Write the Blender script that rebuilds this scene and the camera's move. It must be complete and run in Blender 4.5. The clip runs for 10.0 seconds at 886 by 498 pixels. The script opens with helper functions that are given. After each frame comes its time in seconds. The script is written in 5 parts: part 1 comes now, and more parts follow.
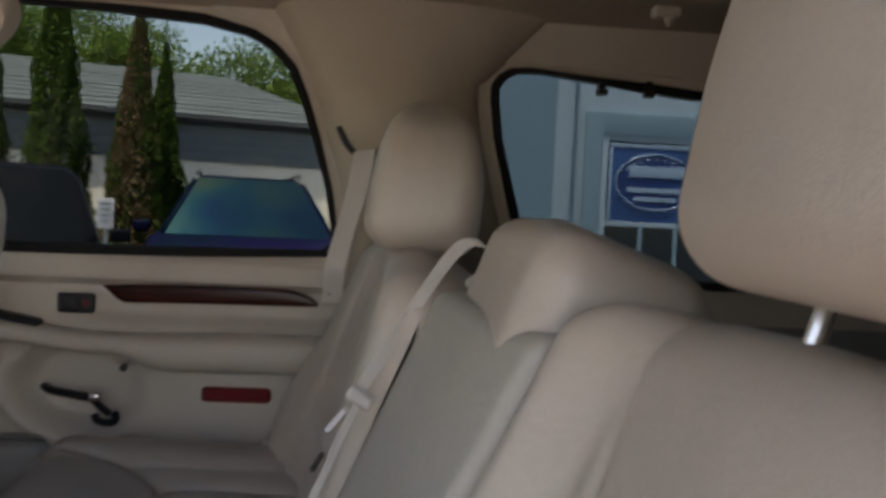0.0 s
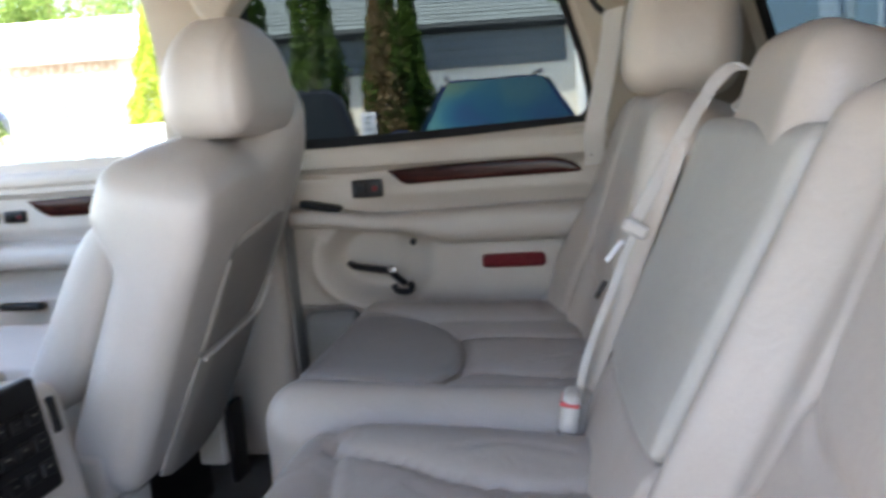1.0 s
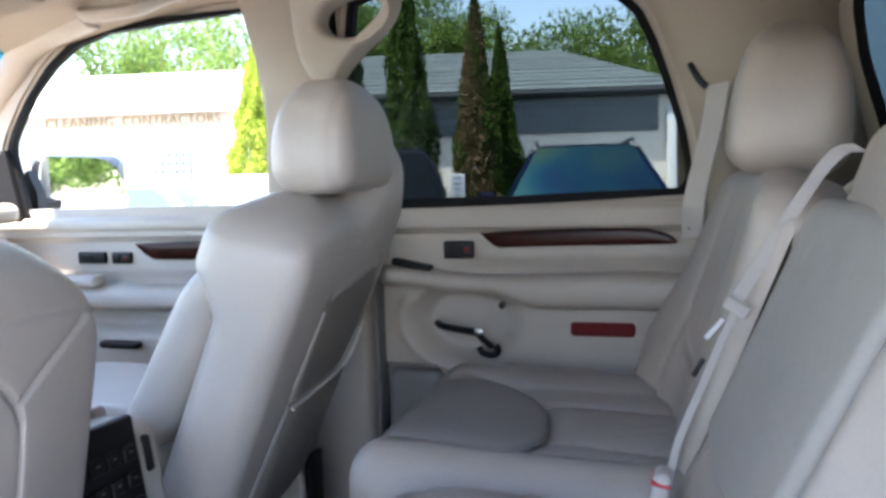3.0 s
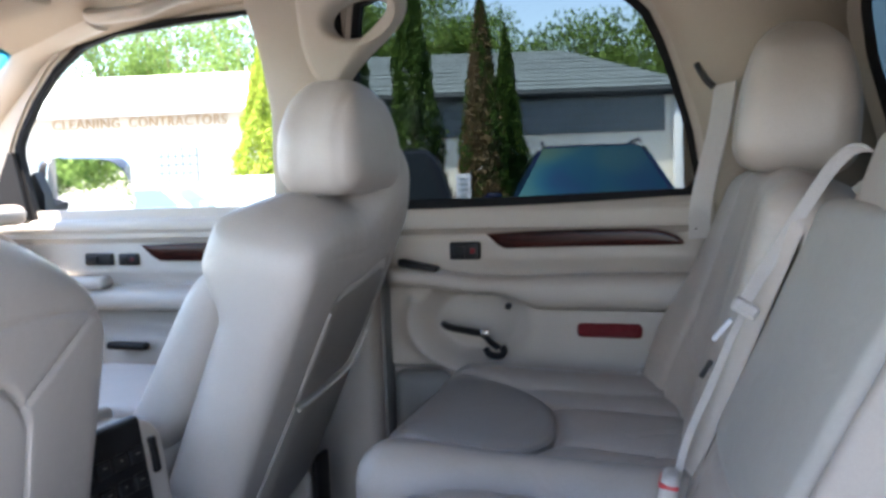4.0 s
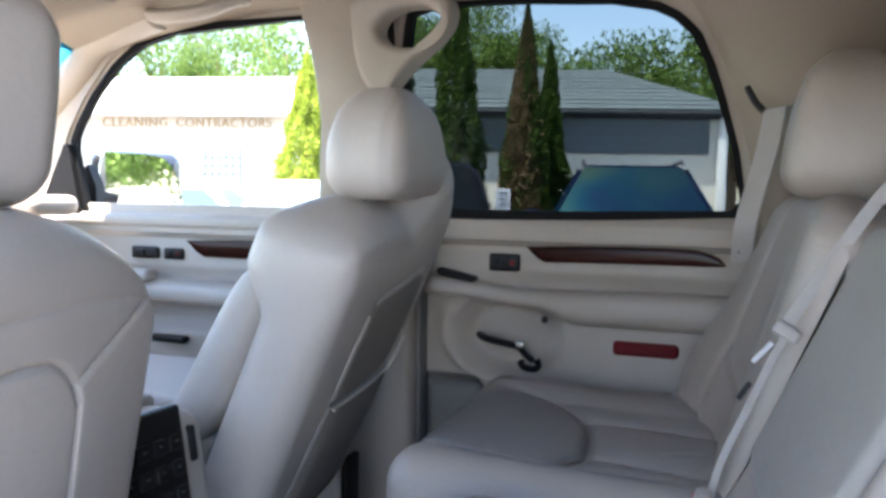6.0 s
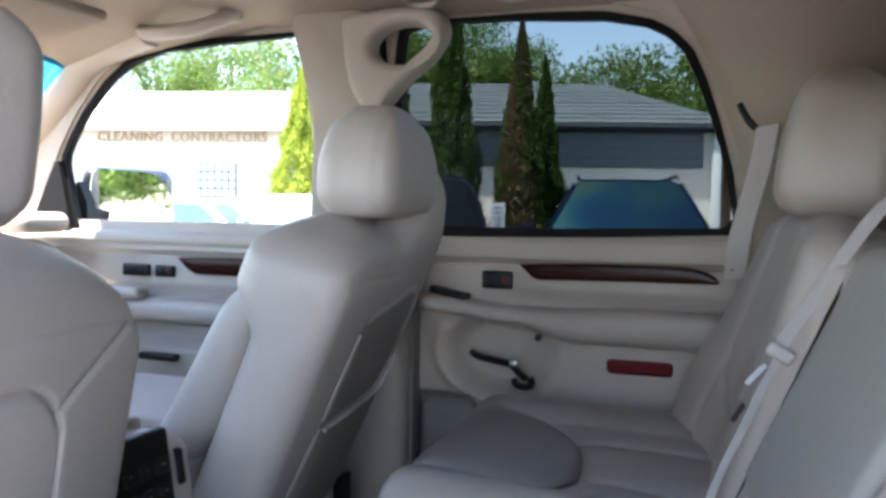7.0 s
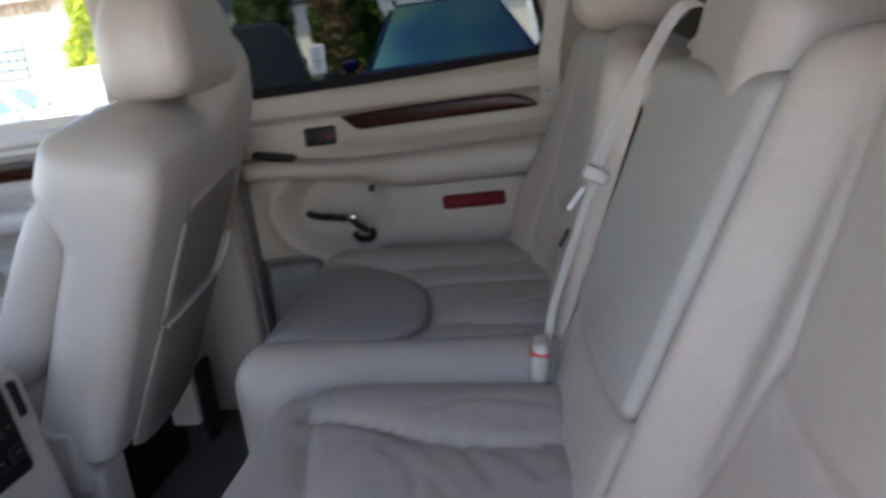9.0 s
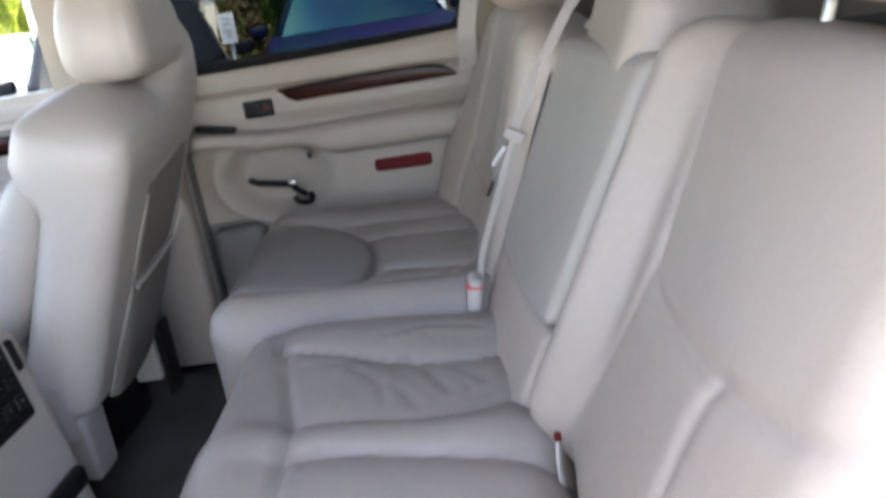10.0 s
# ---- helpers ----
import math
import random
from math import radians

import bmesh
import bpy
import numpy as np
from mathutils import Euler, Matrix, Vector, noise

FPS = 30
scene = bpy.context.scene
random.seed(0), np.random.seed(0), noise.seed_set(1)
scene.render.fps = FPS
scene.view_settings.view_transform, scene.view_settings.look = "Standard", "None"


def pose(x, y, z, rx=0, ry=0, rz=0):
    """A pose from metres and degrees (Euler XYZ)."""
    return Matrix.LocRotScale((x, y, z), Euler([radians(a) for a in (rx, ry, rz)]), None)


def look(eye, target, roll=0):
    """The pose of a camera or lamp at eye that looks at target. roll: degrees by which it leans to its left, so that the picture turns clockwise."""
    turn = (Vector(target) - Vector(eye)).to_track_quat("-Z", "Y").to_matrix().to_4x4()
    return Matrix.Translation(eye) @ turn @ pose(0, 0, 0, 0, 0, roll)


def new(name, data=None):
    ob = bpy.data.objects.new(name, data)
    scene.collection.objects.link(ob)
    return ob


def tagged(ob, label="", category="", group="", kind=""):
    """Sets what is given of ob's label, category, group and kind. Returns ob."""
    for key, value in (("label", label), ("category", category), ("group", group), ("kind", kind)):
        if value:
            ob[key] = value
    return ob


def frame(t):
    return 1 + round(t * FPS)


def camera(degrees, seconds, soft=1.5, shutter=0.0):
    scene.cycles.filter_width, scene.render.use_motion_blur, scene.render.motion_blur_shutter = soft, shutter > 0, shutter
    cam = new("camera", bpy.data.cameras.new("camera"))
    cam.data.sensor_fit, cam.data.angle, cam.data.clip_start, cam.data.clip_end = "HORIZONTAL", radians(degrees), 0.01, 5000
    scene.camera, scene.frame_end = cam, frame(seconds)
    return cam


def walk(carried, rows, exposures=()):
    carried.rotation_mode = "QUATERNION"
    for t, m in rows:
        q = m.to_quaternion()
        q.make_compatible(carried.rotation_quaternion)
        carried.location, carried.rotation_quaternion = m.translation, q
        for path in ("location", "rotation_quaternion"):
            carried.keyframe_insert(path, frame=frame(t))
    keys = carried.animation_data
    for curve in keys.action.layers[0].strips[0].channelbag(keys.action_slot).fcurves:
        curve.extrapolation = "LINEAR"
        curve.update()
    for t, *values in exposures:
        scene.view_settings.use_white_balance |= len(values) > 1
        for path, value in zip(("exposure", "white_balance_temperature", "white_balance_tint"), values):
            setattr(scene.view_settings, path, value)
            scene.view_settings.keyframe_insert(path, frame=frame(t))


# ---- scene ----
cam = camera(56.0, 10.0, soft=3.2, shutter=0.4)
SKY, SUN = 0.13, 5.0
PATH = [
    (0, (0.213, -0.794, 1.406), (0.368, 1.198, 1.325), 2.8),
    (0.5, (0.208, -0.818, 1.379), (0.133, 1.17, 1.18), -2.0),
    (1, (0.197, -0.875, 1.352), (-0.247, 1.049, 1.034), -4.6),
    (1.5, (0.175, -0.903, 1.353), (-0.43, 0.988, 1.115), -0.8),
    (2, (0.18, -0.898, 1.366), (-0.461, 0.991, 1.219), -2.4),
    (2.5, (0.18, -0.89, 1.357), (-0.442, 1.004, 1.195), -1.8),
    (4, (0.179, -0.883, 1.358), (-0.461, 1.005, 1.197), -2.0),
    (4.5, (0.174, -0.89, 1.355), (-0.481, 0.993, 1.198), -0.6),
    (5, (0.176, -0.89, 1.353), (-0.498, 0.985, 1.176), -0.6),
    (5.5, (0.173, -0.904, 1.351), (-0.548, 0.955, 1.19), 0.8),
    (7, (0.176, -0.887, 1.359), (-0.535, 0.98, 1.263), 0.8),
    (7.5, (0.176, -0.904, 1.366), (-0.565, 0.951, 1.259), 0.1),
    (8, (0.18, -0.908, 1.366), (-0.587, 0.936, 1.263), 0.5),
    (8.5, (0.196, -0.88, 1.366), (-0.382, 1.019, 1.12), -1.6),
    (9, (0.196, -0.85, 1.386), (-0.169, 1.051, 0.882), -7.9),
    (9.5, (0.163, -0.967, 1.427), (-0.008, 0.969, 0.954), -10.0),
    (10, (0.184, -1.032, 1.424), (0.008, 0.863, 0.809), -9.2),
]
EXPOSURES = [(0, 2.95, 8300, 20), (0.5, 3.45, 8000, 19), (1, 3.97, 7300, 17), (2, 3.87, 6800, 16), (4, 3.65, 6700, 16), (5.5, 3.65, 6700, 16), (7, 3.36, 6700, 16), (8, 3.17, 6700, 16), (8.5, 3.13, 7000, 17), (9, 3.3, 7300, 19), (10, 3.93, 7400, 18)]
walk(cam, [(t, look(eye, target, roll)) for t, eye, target, roll in PATH], EXPOSURES)

# ---- world, sun and exposure ----
SUN_DIR = Vector((-0.15, -0.22, 1.0)).normalized()
world = bpy.data.worlds.new("world")
scene.world = world
world.use_nodes = True
wn = world.node_tree
sky = wn.nodes.new("ShaderNodeTexSky")
sky.sky_type = "NISHITA"
sky.sun_disc = False
sky.sun_elevation = math.asin(SUN_DIR.z)
sky.sun_rotation = math.atan2(SUN_DIR.x, SUN_DIR.y)
wn.links.new(sky.outputs[0], wn.nodes["Background"].inputs[0])
wn.nodes["Background"].inputs[1].default_value = SKY
sun_data = bpy.data.lights.new("sun", "SUN")
sun_data.energy, sun_data.angle, sun_data.color = SUN, radians(0.5), (1.0, 0.97, 0.92)
sun = new("sun", sun_data)
sun.matrix_world = look((0, 0, 30), Vector((0, 0, 30)) - SUN_DIR)

# ---- materials ----


def mat(name, color, rough=0.5, metal=0.0, grain=0.0, grain_scale=400.0, bump=0.0, bump_scale=400.0, spots=0.0, spot_scale=6.0, coat=0.0, spec=0.5, kind="noise", soft=0.0, soft_scale=28.0, ior=1.5):
    """A principled material with variation at two scales and a fine relief, in metres."""
    m = bpy.data.materials.new(name)
    m.use_nodes = True
    nt = m.node_tree
    b = nt.nodes["Principled BSDF"]
    b.inputs["Roughness"].default_value = rough
    b.inputs["Metallic"].default_value = metal
    b.inputs["Specular IOR Level"].default_value = spec
    b.inputs["IOR"].default_value = ior
    b.inputs["Coat Weight"].default_value = coat
    b.inputs["Coat Roughness"].default_value = 0.08
    co = nt.nodes.new("ShaderNodeTexCoord")
    base = nt.nodes.new("ShaderNodeRGB")
    base.outputs[0].default_value = (*color, 1)
    out = base.outputs[0]

    def vary(out, amount, scale, detail):
        tex = nt.nodes.new("ShaderNodeTexNoise")
        tex.inputs["Scale"].default_value = scale
        tex.inputs["Detail"].default_value = detail
        nt.links.new(co.outputs["Object"], tex.inputs["Vector"])
        ramp = nt.nodes.new("ShaderNodeMapRange")
        ramp.inputs[1].default_value, ramp.inputs[2].default_value = 0.3, 0.7
        ramp.inputs[3].default_value, ramp.inputs[4].default_value = 1 - amount, 1 + amount
        nt.links.new(tex.outputs["Fac"], ramp.inputs[0])
        mul = nt.nodes.new("ShaderNodeVectorMath")
        mul.operation = "SCALE"
        nt.links.new(out, mul.inputs[0])
        nt.links.new(ramp.outputs[0], mul.inputs["Scale"])
        return mul.outputs[0]

    if spots:
        out = vary(out, spots, spot_scale, 3)
    if grain:
        out = vary(out, grain, grain_scale, 2)
    nt.links.new(out, b.inputs["Base Color"])
    if bump:
        tex = nt.nodes.new("ShaderNodeTexVoronoi" if kind == "voronoi" else "ShaderNodeTexNoise")
        tex.inputs["Scale"].default_value = bump_scale
        nt.links.new(co.outputs["Object"], tex.inputs["Vector"])
        bn = nt.nodes.new("ShaderNodeBump")
        bn.inputs["Strength"].default_value = bump
        bn.inputs["Distance"].default_value = 0.002
        nt.links.new(tex.outputs[0], bn.inputs["Height"])
        if soft:
            slow = nt.nodes.new("ShaderNodeTexNoise")
            slow.inputs["Scale"].default_value = soft_scale
            slow.inputs["Detail"].default_value = 3
            slow.inputs["Distortion"].default_value = 0.6
            nt.links.new(co.outputs["Object"], slow.inputs["Vector"])
            sb = nt.nodes.new("ShaderNodeBump")
            sb.inputs["Strength"].default_value = soft
            sb.inputs["Distance"].default_value = 0.01
            nt.links.new(slow.outputs[0], sb.inputs["Height"])
            nt.links.new(sb.outputs[0], bn.inputs["Normal"])
        nt.links.new(bn.outputs[0], b.inputs["Normal"])
    return m


def wood_mat(name, dark, light):
    m = mat(name, dark, 0.20, spec=0.12)
    nt = m.node_tree
    b = nt.nodes["Principled BSDF"]
    co = nt.nodes.new("ShaderNodeTexCoord")
    mp = nt.nodes.new("ShaderNodeMapping")
    mp.inputs["Scale"].default_value = (6, 60, 90)
    nz = nt.nodes.new("ShaderNodeTexNoise")
    nz.inputs["Scale"].default_value, nz.inputs["Detail"].default_value, nz.inputs["Distortion"].default_value = 1.2, 6, 1.4
    rp = nt.nodes.new("ShaderNodeValToRGB")
    rp.color_ramp.elements[0].color, rp.color_ramp.elements[1].color = (*dark, 1), (*light, 1)
    rp.color_ramp.elements[0].position, rp.color_ramp.elements[1].position = 0.35, 0.7
    nt.links.new(co.outputs["Object"], mp.inputs[0])
    nt.links.new(mp.outputs[0], nz.inputs["Vector"])
    nt.links.new(nz.outputs["Fac"], rp.inputs[0])
    nt.links.new(rp.outputs[0], b.inputs["Base Color"])
    return m


def pane_mat(name, color, gloss=1.0):
    """Window glass: tinted straight-through light and a clear surface reflection."""
    m = bpy.data.materials.new(name)
    m.use_nodes = True
    nt = m.node_tree
    nt.nodes.remove(nt.nodes["Principled BSDF"])
    tr = nt.nodes.new("ShaderNodeBsdfTransparent")
    tr.inputs[0].default_value = (*color, 1)
    gl = nt.nodes.new("ShaderNodeBsdfGlossy")
    gl.inputs["Roughness"].default_value = 0.01
    fr = nt.nodes.new("ShaderNodeFresnel")
    fr.inputs[0].default_value = 1.0 + 0.45 * gloss
    mx = nt.nodes.new("ShaderNodeMixShader")
    nt.links.new(fr.outputs[0], mx.inputs[0])
    nt.links.new(tr.outputs[0], mx.inputs[1])
    nt.links.new(gl.outputs[0], mx.inputs[2])
    nt.links.new(mx.outputs[0], nt.nodes["Material Output"].inputs[0])
    return m


def leaf_mat(name, a, b_):
    m = bpy.data.materials.new(name)
    m.use_nodes = True
    nt = m.node_tree
    b = nt.nodes["Principled BSDF"]
    b.inputs["Roughness"].default_value = 0.7
    b.inputs["Specular IOR Level"].default_value = 0.1
    geo = nt.nodes.new("ShaderNodeNewGeometry")
    rp = nt.nodes.new("ShaderNodeValToRGB")
    rp.color_ramp.elements[0].color, rp.color_ramp.elements[1].color = (*a, 1), (*b_, 1)
    nt.links.new(geo.outputs["Random Per Island"], rp.inputs[0])
    nt.links.new(rp.outputs[0], b.inputs["Base Color"])
    tl = nt.nodes.new("ShaderNodeBsdfTranslucent")
    nt.links.new(rp.outputs[0], tl.inputs[0])
    mx = nt.nodes.new("ShaderNodeMixShader")
    mx.inputs[0].default_value = 0.35
    nt.links.new(b.outputs[0], mx.inputs[1])
    nt.links.new(tl.outputs[0], mx.inputs[2])
    nt.links.new(mx.outputs[0], nt.nodes["Material Output"].inputs[0])
    return m


# Rear copy: warmer and darker, the dimmer light put into the colour.
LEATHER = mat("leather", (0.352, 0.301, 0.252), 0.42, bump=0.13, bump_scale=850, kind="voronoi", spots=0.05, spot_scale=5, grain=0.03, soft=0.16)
# Front copy of the leather: lighter and cooler for the light that falls there.
LIT_LEATHER = mat("lit_leather", (0.415, 0.380, 0.345), 0.42, bump=0.13, bump_scale=850, kind="voronoi", spots=0.05, spot_scale=5, grain=0.03, soft=0.16)
# Same leather darkened again; the rear cushions' dimmer light is in the colour.
SHADED_LEATHER = mat("shaded_leather", (0.268, 0.238, 0.211), 0.44, bump=0.15, bump_scale=800, kind="voronoi", spots=0.07, spot_scale=6, grain=0.04, soft=0.2)
# Lighter, cooler vinyl for the front, with its stronger light put into the colour.
LIT_VINYL = mat("lit_vinyl", (0.40, 0.365, 0.325), 0.5, bump=0.2, bump_scale=700, spots=0.04, grain=0.03)
# Grey panel of its own tone, darkened further with the rear seats' shade.
LEATHER_INSERT = mat("leather_insert", (0.195, 0.178, 0.165), 0.45, bump=0.2, bump_scale=800, kind="voronoi", spots=0.05, spot_scale=7, grain=0.04, soft=0.16)
# Rear vinyl toned down and warmed to carry the dimmer light there.
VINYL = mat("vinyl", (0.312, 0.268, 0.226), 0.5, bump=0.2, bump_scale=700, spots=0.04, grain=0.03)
VINYL_DARK = mat("vinyl_grey", (0.14, 0.135, 0.125), 0.55, bump=0.3, bump_scale=700, spots=0.05, grain=0.05)
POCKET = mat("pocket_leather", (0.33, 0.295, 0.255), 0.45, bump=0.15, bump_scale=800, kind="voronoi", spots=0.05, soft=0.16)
# Copy of the pocket cover for the passenger seat, its rear shade painted in.
SHADED_POCKET = mat("shaded_pocket", (0.20, 0.18, 0.16), 0.5, bump=0.25, bump_scale=500, kind="voronoi", spots=0.05, soft=0.16)
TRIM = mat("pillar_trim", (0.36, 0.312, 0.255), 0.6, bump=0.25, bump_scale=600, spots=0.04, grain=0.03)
# Rear pillar's copy of the trim, with its shade put into the colour.
SHADED_TRIM = mat("shaded_pillar_trim", (0.29, 0.24, 0.185), 0.65, bump=0.25, bump_scale=600, spots=0.04, grain=0.03)
HEADLINER = mat("headliner_cloth", (0.285, 0.23, 0.175), 0.95, bump=0.5, bump_scale=900, spots=0.05, grain=0.06, grain_scale=700)
CARPET = mat("carpet", (0.085, 0.077, 0.070), 1.0, bump=1.0, bump_scale=500, spots=0.2, spot_scale=9, grain=0.35, grain_scale=500)
BLACK = mat("black_plastic", (0.008, 0.008, 0.009), 0.4, spec=0.22, bump=0.1, bump_scale=600, grain=0.1)
RUBBER = mat("black_rubber", (0.006, 0.006, 0.0065), 0.8, spec=0.15, grain=0.1)
STEEL = mat("brushed_steel", (0.42, 0.42, 0.43), 0.35, metal=0.0, grain=0.1)
ARM_LEATHER = mat("armrest_leather", (0.305, 0.280, 0.240), 0.45, bump=0.13, bump_scale=850, kind="voronoi", spots=0.05, spot_scale=6, grain=0.03, soft=0.16)
CHROME = mat("chrome", (0.7, 0.7, 0.7), 0.22, metal=1.0)
WOOD = wood_mat("burl_wood", (0.010, 0.0035, 0.003), (0.045, 0.011, 0.008))
RED = mat("red_reflector", (0.10, 0.005, 0.008), 0.35, spec=0.15, bump=0.5, bump_scale=500, kind="voronoi", grain=0.2)
RED_PLASTIC = mat("red_plastic", (0.42, 0.03, 0.03), 0.4, grain=0.05)
WEB = mat("belt_webbing", (0.42, 0.39, 0.355), 0.6, bump=0.6, bump_scale=900, grain=0.08, grain_scale=600)
PIPING = mat("seam_thread", (0.38, 0.34, 0.30), 0.6, grain=0.1)
TINT = pane_mat("privacy_glass", (0.315, 0.34, 0.338), 0.12)
TINT_DARK = pane_mat("dark_privacy_glass", (0.175, 0.21, 0.23), 0.12)
# For panes out of view, tinted deeper to keep the rear cabin dim.
DEEP_TINT = pane_mat("deep_privacy_glass", (0.12, 0.14, 0.15), 0.12)
PALE_GLASS = mat("pale_car_glass", (0.05, 0.085, 0.10), 0.12, spec=0.4, grain=0.05)


def hue_drift(name, a, b_, scale, rough):
    """A dark surface that drifts between two hues, iridescence put into the colour."""
    m = mat(name, a, rough, ior=1.08)
    nt = m.node_tree
    co, nz, rp = nt.nodes.new("ShaderNodeTexCoord"), nt.nodes.new("ShaderNodeTexNoise"), nt.nodes.new("ShaderNodeValToRGB")
    nz.inputs["Scale"].default_value, nz.inputs["Detail"].default_value = scale, 3
    rp.color_ramp.elements[0].color, rp.color_ramp.elements[1].color = (*a, 1), (*b_, 1)
    rp.color_ramp.elements[0].position, rp.color_ramp.elements[1].position = 0.42, 0.60
    nt.links.new(co.outputs["Object"], nz.inputs["Vector"])
    nt.links.new(nz.outputs["Fac"], rp.inputs[0])
    nt.links.new(rp.outputs[0], nt.nodes["Principled BSDF"].inputs["Base Color"])
    return m


def film_glass(name, color, rough, ior, thin, thick, scale):
    """Dark tinted glass with an iridescent film of drifting thickness, in nanometres."""
    m = mat(name, color, rough, ior=ior)
    nt = m.node_tree
    b = nt.nodes["Principled BSDF"]
    co, nz, rg = nt.nodes.new("ShaderNodeTexCoord"), nt.nodes.new("ShaderNodeTexNoise"), nt.nodes.new("ShaderNodeMapRange")
    nz.inputs["Scale"].default_value, nz.inputs["Detail"].default_value = scale, 2
    rg.inputs[1].default_value, rg.inputs[2].default_value = 0.35, 0.65
    rg.inputs[3].default_value, rg.inputs[4].default_value = thin, thick
    nt.links.new(co.outputs["Object"], nz.inputs["Vector"])
    nt.links.new(nz.outputs["Fac"], rg.inputs[0])
    nt.links.new(rg.outputs[0], b.inputs["Thin Film Thickness"])
    b.inputs["Thin Film IOR"].default_value = 1.33
    return m


SUV_GLASS = film_glass("blue_tinted_glass", (0.002, 0.005, 0.009), 0.15, 1.2, 268, 352, 1.1)
DARK_TRIM = mat("dark_grey_trim", (0.12, 0.145, 0.155), 0.6, grain=0.05)
CLEAR = pane_mat("clear_glass", (0.95, 0.975, 0.96), 0.06)
BAND = pane_mat("sun_band_glass", (0.25, 0.70, 0.90), 0.03)
PAINT = mat("black_car_paint", (0.015, 0.015, 0.018), 0.25, coat=1.0)
MIRROR = mat("mirror_glass", (0.9, 0.9, 0.9), 0.02, metal=1.0)
# Paler than plain asphalt so the ground bounces more light into the cabin.
ASPHALT = mat("bounce_asphalt", (0.155, 0.152, 0.148), 0.9, bump=0.6, bump_scale=60, spots=0.2, spot_scale=0.6, grain=0.25, grain_scale=40)
STUCCO = mat("cream_stucco", (0.82, 0.77, 0.67), 0.9, bump=0.4, bump_scale=40, spots=0.06, spot_scale=0.8, grain=0.05, grain_scale=20)
SHINGLE = mat("grey_shingle", (0.058, 0.075, 0.080), 0.9, bump=0.5, bump_scale=60, spots=0.15, spot_scale=1.2, grain=0.2, grain_scale=25)
PALE_WALL_PAINT = mat("pale_painted_brick", (0.50, 0.44, 0.385), 0.9, bump=0.4, bump_scale=30, spots=0.08, spot_scale=0.9, grain=0.08, grain_scale=14)
PALE_ROOF = mat("pale_roof", (0.55, 0.53, 0.50), 0.9, spots=0.1, spot_scale=0.7, grain=0.1, grain_scale=20, bump=0.4, bump_scale=30)
WHITE = mat("white_paint", (0.78, 0.78, 0.76), 0.5, spots=0.04, grain=0.03)
BLUE_WALL = mat("grey_blue_siding", (0.27, 0.37, 0.41), 0.7, spots=0.05, spot_scale=1, grain=0.05, bump=0.2, bump_scale=40)
PALE_WALL = mat("pale_blue_trim", (0.52, 0.58, 0.60), 0.6, spots=0.04, grain=0.03)
DARK_GLASS = mat("dark_window", (0.02, 0.025, 0.03), 0.06, spec=0.8)
POSTER = mat("blue_poster", (0.045, 0.12, 0.30), 0.35, spots=0.3, spot_scale=4)
POSTER_LIGHT = mat("pale_poster", (0.45, 0.55, 0.65), 0.4, grain=0.05)
LETTER = mat("dark_letter", (0.33, 0.22, 0.13), 0.6, grain=0.1)
# Teal and violet patches paint in the window glass's iridescent reflection.
SUV_BLUE = hue_drift("blue_car_paint", (0.0015, 0.006, 0.015), (0.005, 0.004, 0.026), 0.9, 0.4)
CAR_DARK = mat("dark_car_paint", (0.005, 0.006, 0.008), 0.25, spec=0.1, ior=1.2, grain=0.05)
CAR_SILVER = mat("silver_car_paint", (0.24, 0.27, 0.29), 0.35, spec=0.4, grain=0.05)
BARK = mat("bark", (0.14, 0.095, 0.06), 0.95, bump=1.0, bump_scale=30, spots=0.2, spot_scale=8)
CEDAR = leaf_mat("cedar_leaf", (0.022, 0.045, 0.010), (0.06, 0.105, 0.02))
# Brown of a streak reflected in the window glass, put on as leaves.
STREAK = leaf_mat("streak_twig", (0.07, 0.05, 0.025), (0.17, 0.12, 0.065))
BRIGHT_LEAF = leaf_mat("bright_leaf", (0.12, 0.19, 0.02), (0.36, 0.40, 0.06))
LEAF = leaf_mat("tree_leaf", (0.035, 0.075, 0.015), (0.14, 0.21, 0.05))

# ---- mesh helpers: a geometry is (vertices as an array, faces) in world metres ----
PLACE = {}


def thing(name, loc, label, category, group="", kind=""):
    ob = new(name)
    ob.empty_display_size = 0.05
    ob.location = loc
    PLACE[ob.name] = np.array(loc, float)
    return tagged(ob, label, category, group, kind)


def solid(name, geo, material, base=None, smooth=True, sharp=35):
    v, f = geo
    me = bpy.data.meshes.new(name)
    base = np.zeros(3) if base is None else np.array(base, float)
    me.from_pydata([tuple(p) for p in np.asarray(v, float) - base], [], [tuple(int(i) for i in q) for q in f])
    me.validate()
    bm = bmesh.new()
    bm.from_mesh(me)
    bmesh.ops.recalc_face_normals(bm, faces=bm.faces)
    bm.to_mesh(me)
    bm.free()
    if smooth:
        me.shade_smooth()
        me.set_sharp_from_angle(angle=radians(sharp))
    me.materials.append(material)
    ob = new(name, me)
    ob.location = base
    PLACE[ob.name] = base
    return ob


def part(name, geo, material, parent, label="", smooth=True, sharp=35):
    """Link a geometry as one mesh object under a thing or a part."""
    base = PLACE[parent.name]
    ob = solid(name, geo, material, base, smooth, sharp)
    ob.location = (0, 0, 0)
    ob.parent = parent
    return tagged(ob, label)


def top(name, geo, material, label, category, group="", kind="", smooth=True, sharp=35):
    """A top-level thing or piece of the setting that is one mesh."""
    base = np.asarray(geo[0]).min(0) * (0, 0, 1) + np.asarray(geo[0]).mean(0) * (1, 1, 0)
    return tagged(solid(name, geo, material, base, smooth, sharp), label, category, group, kind)


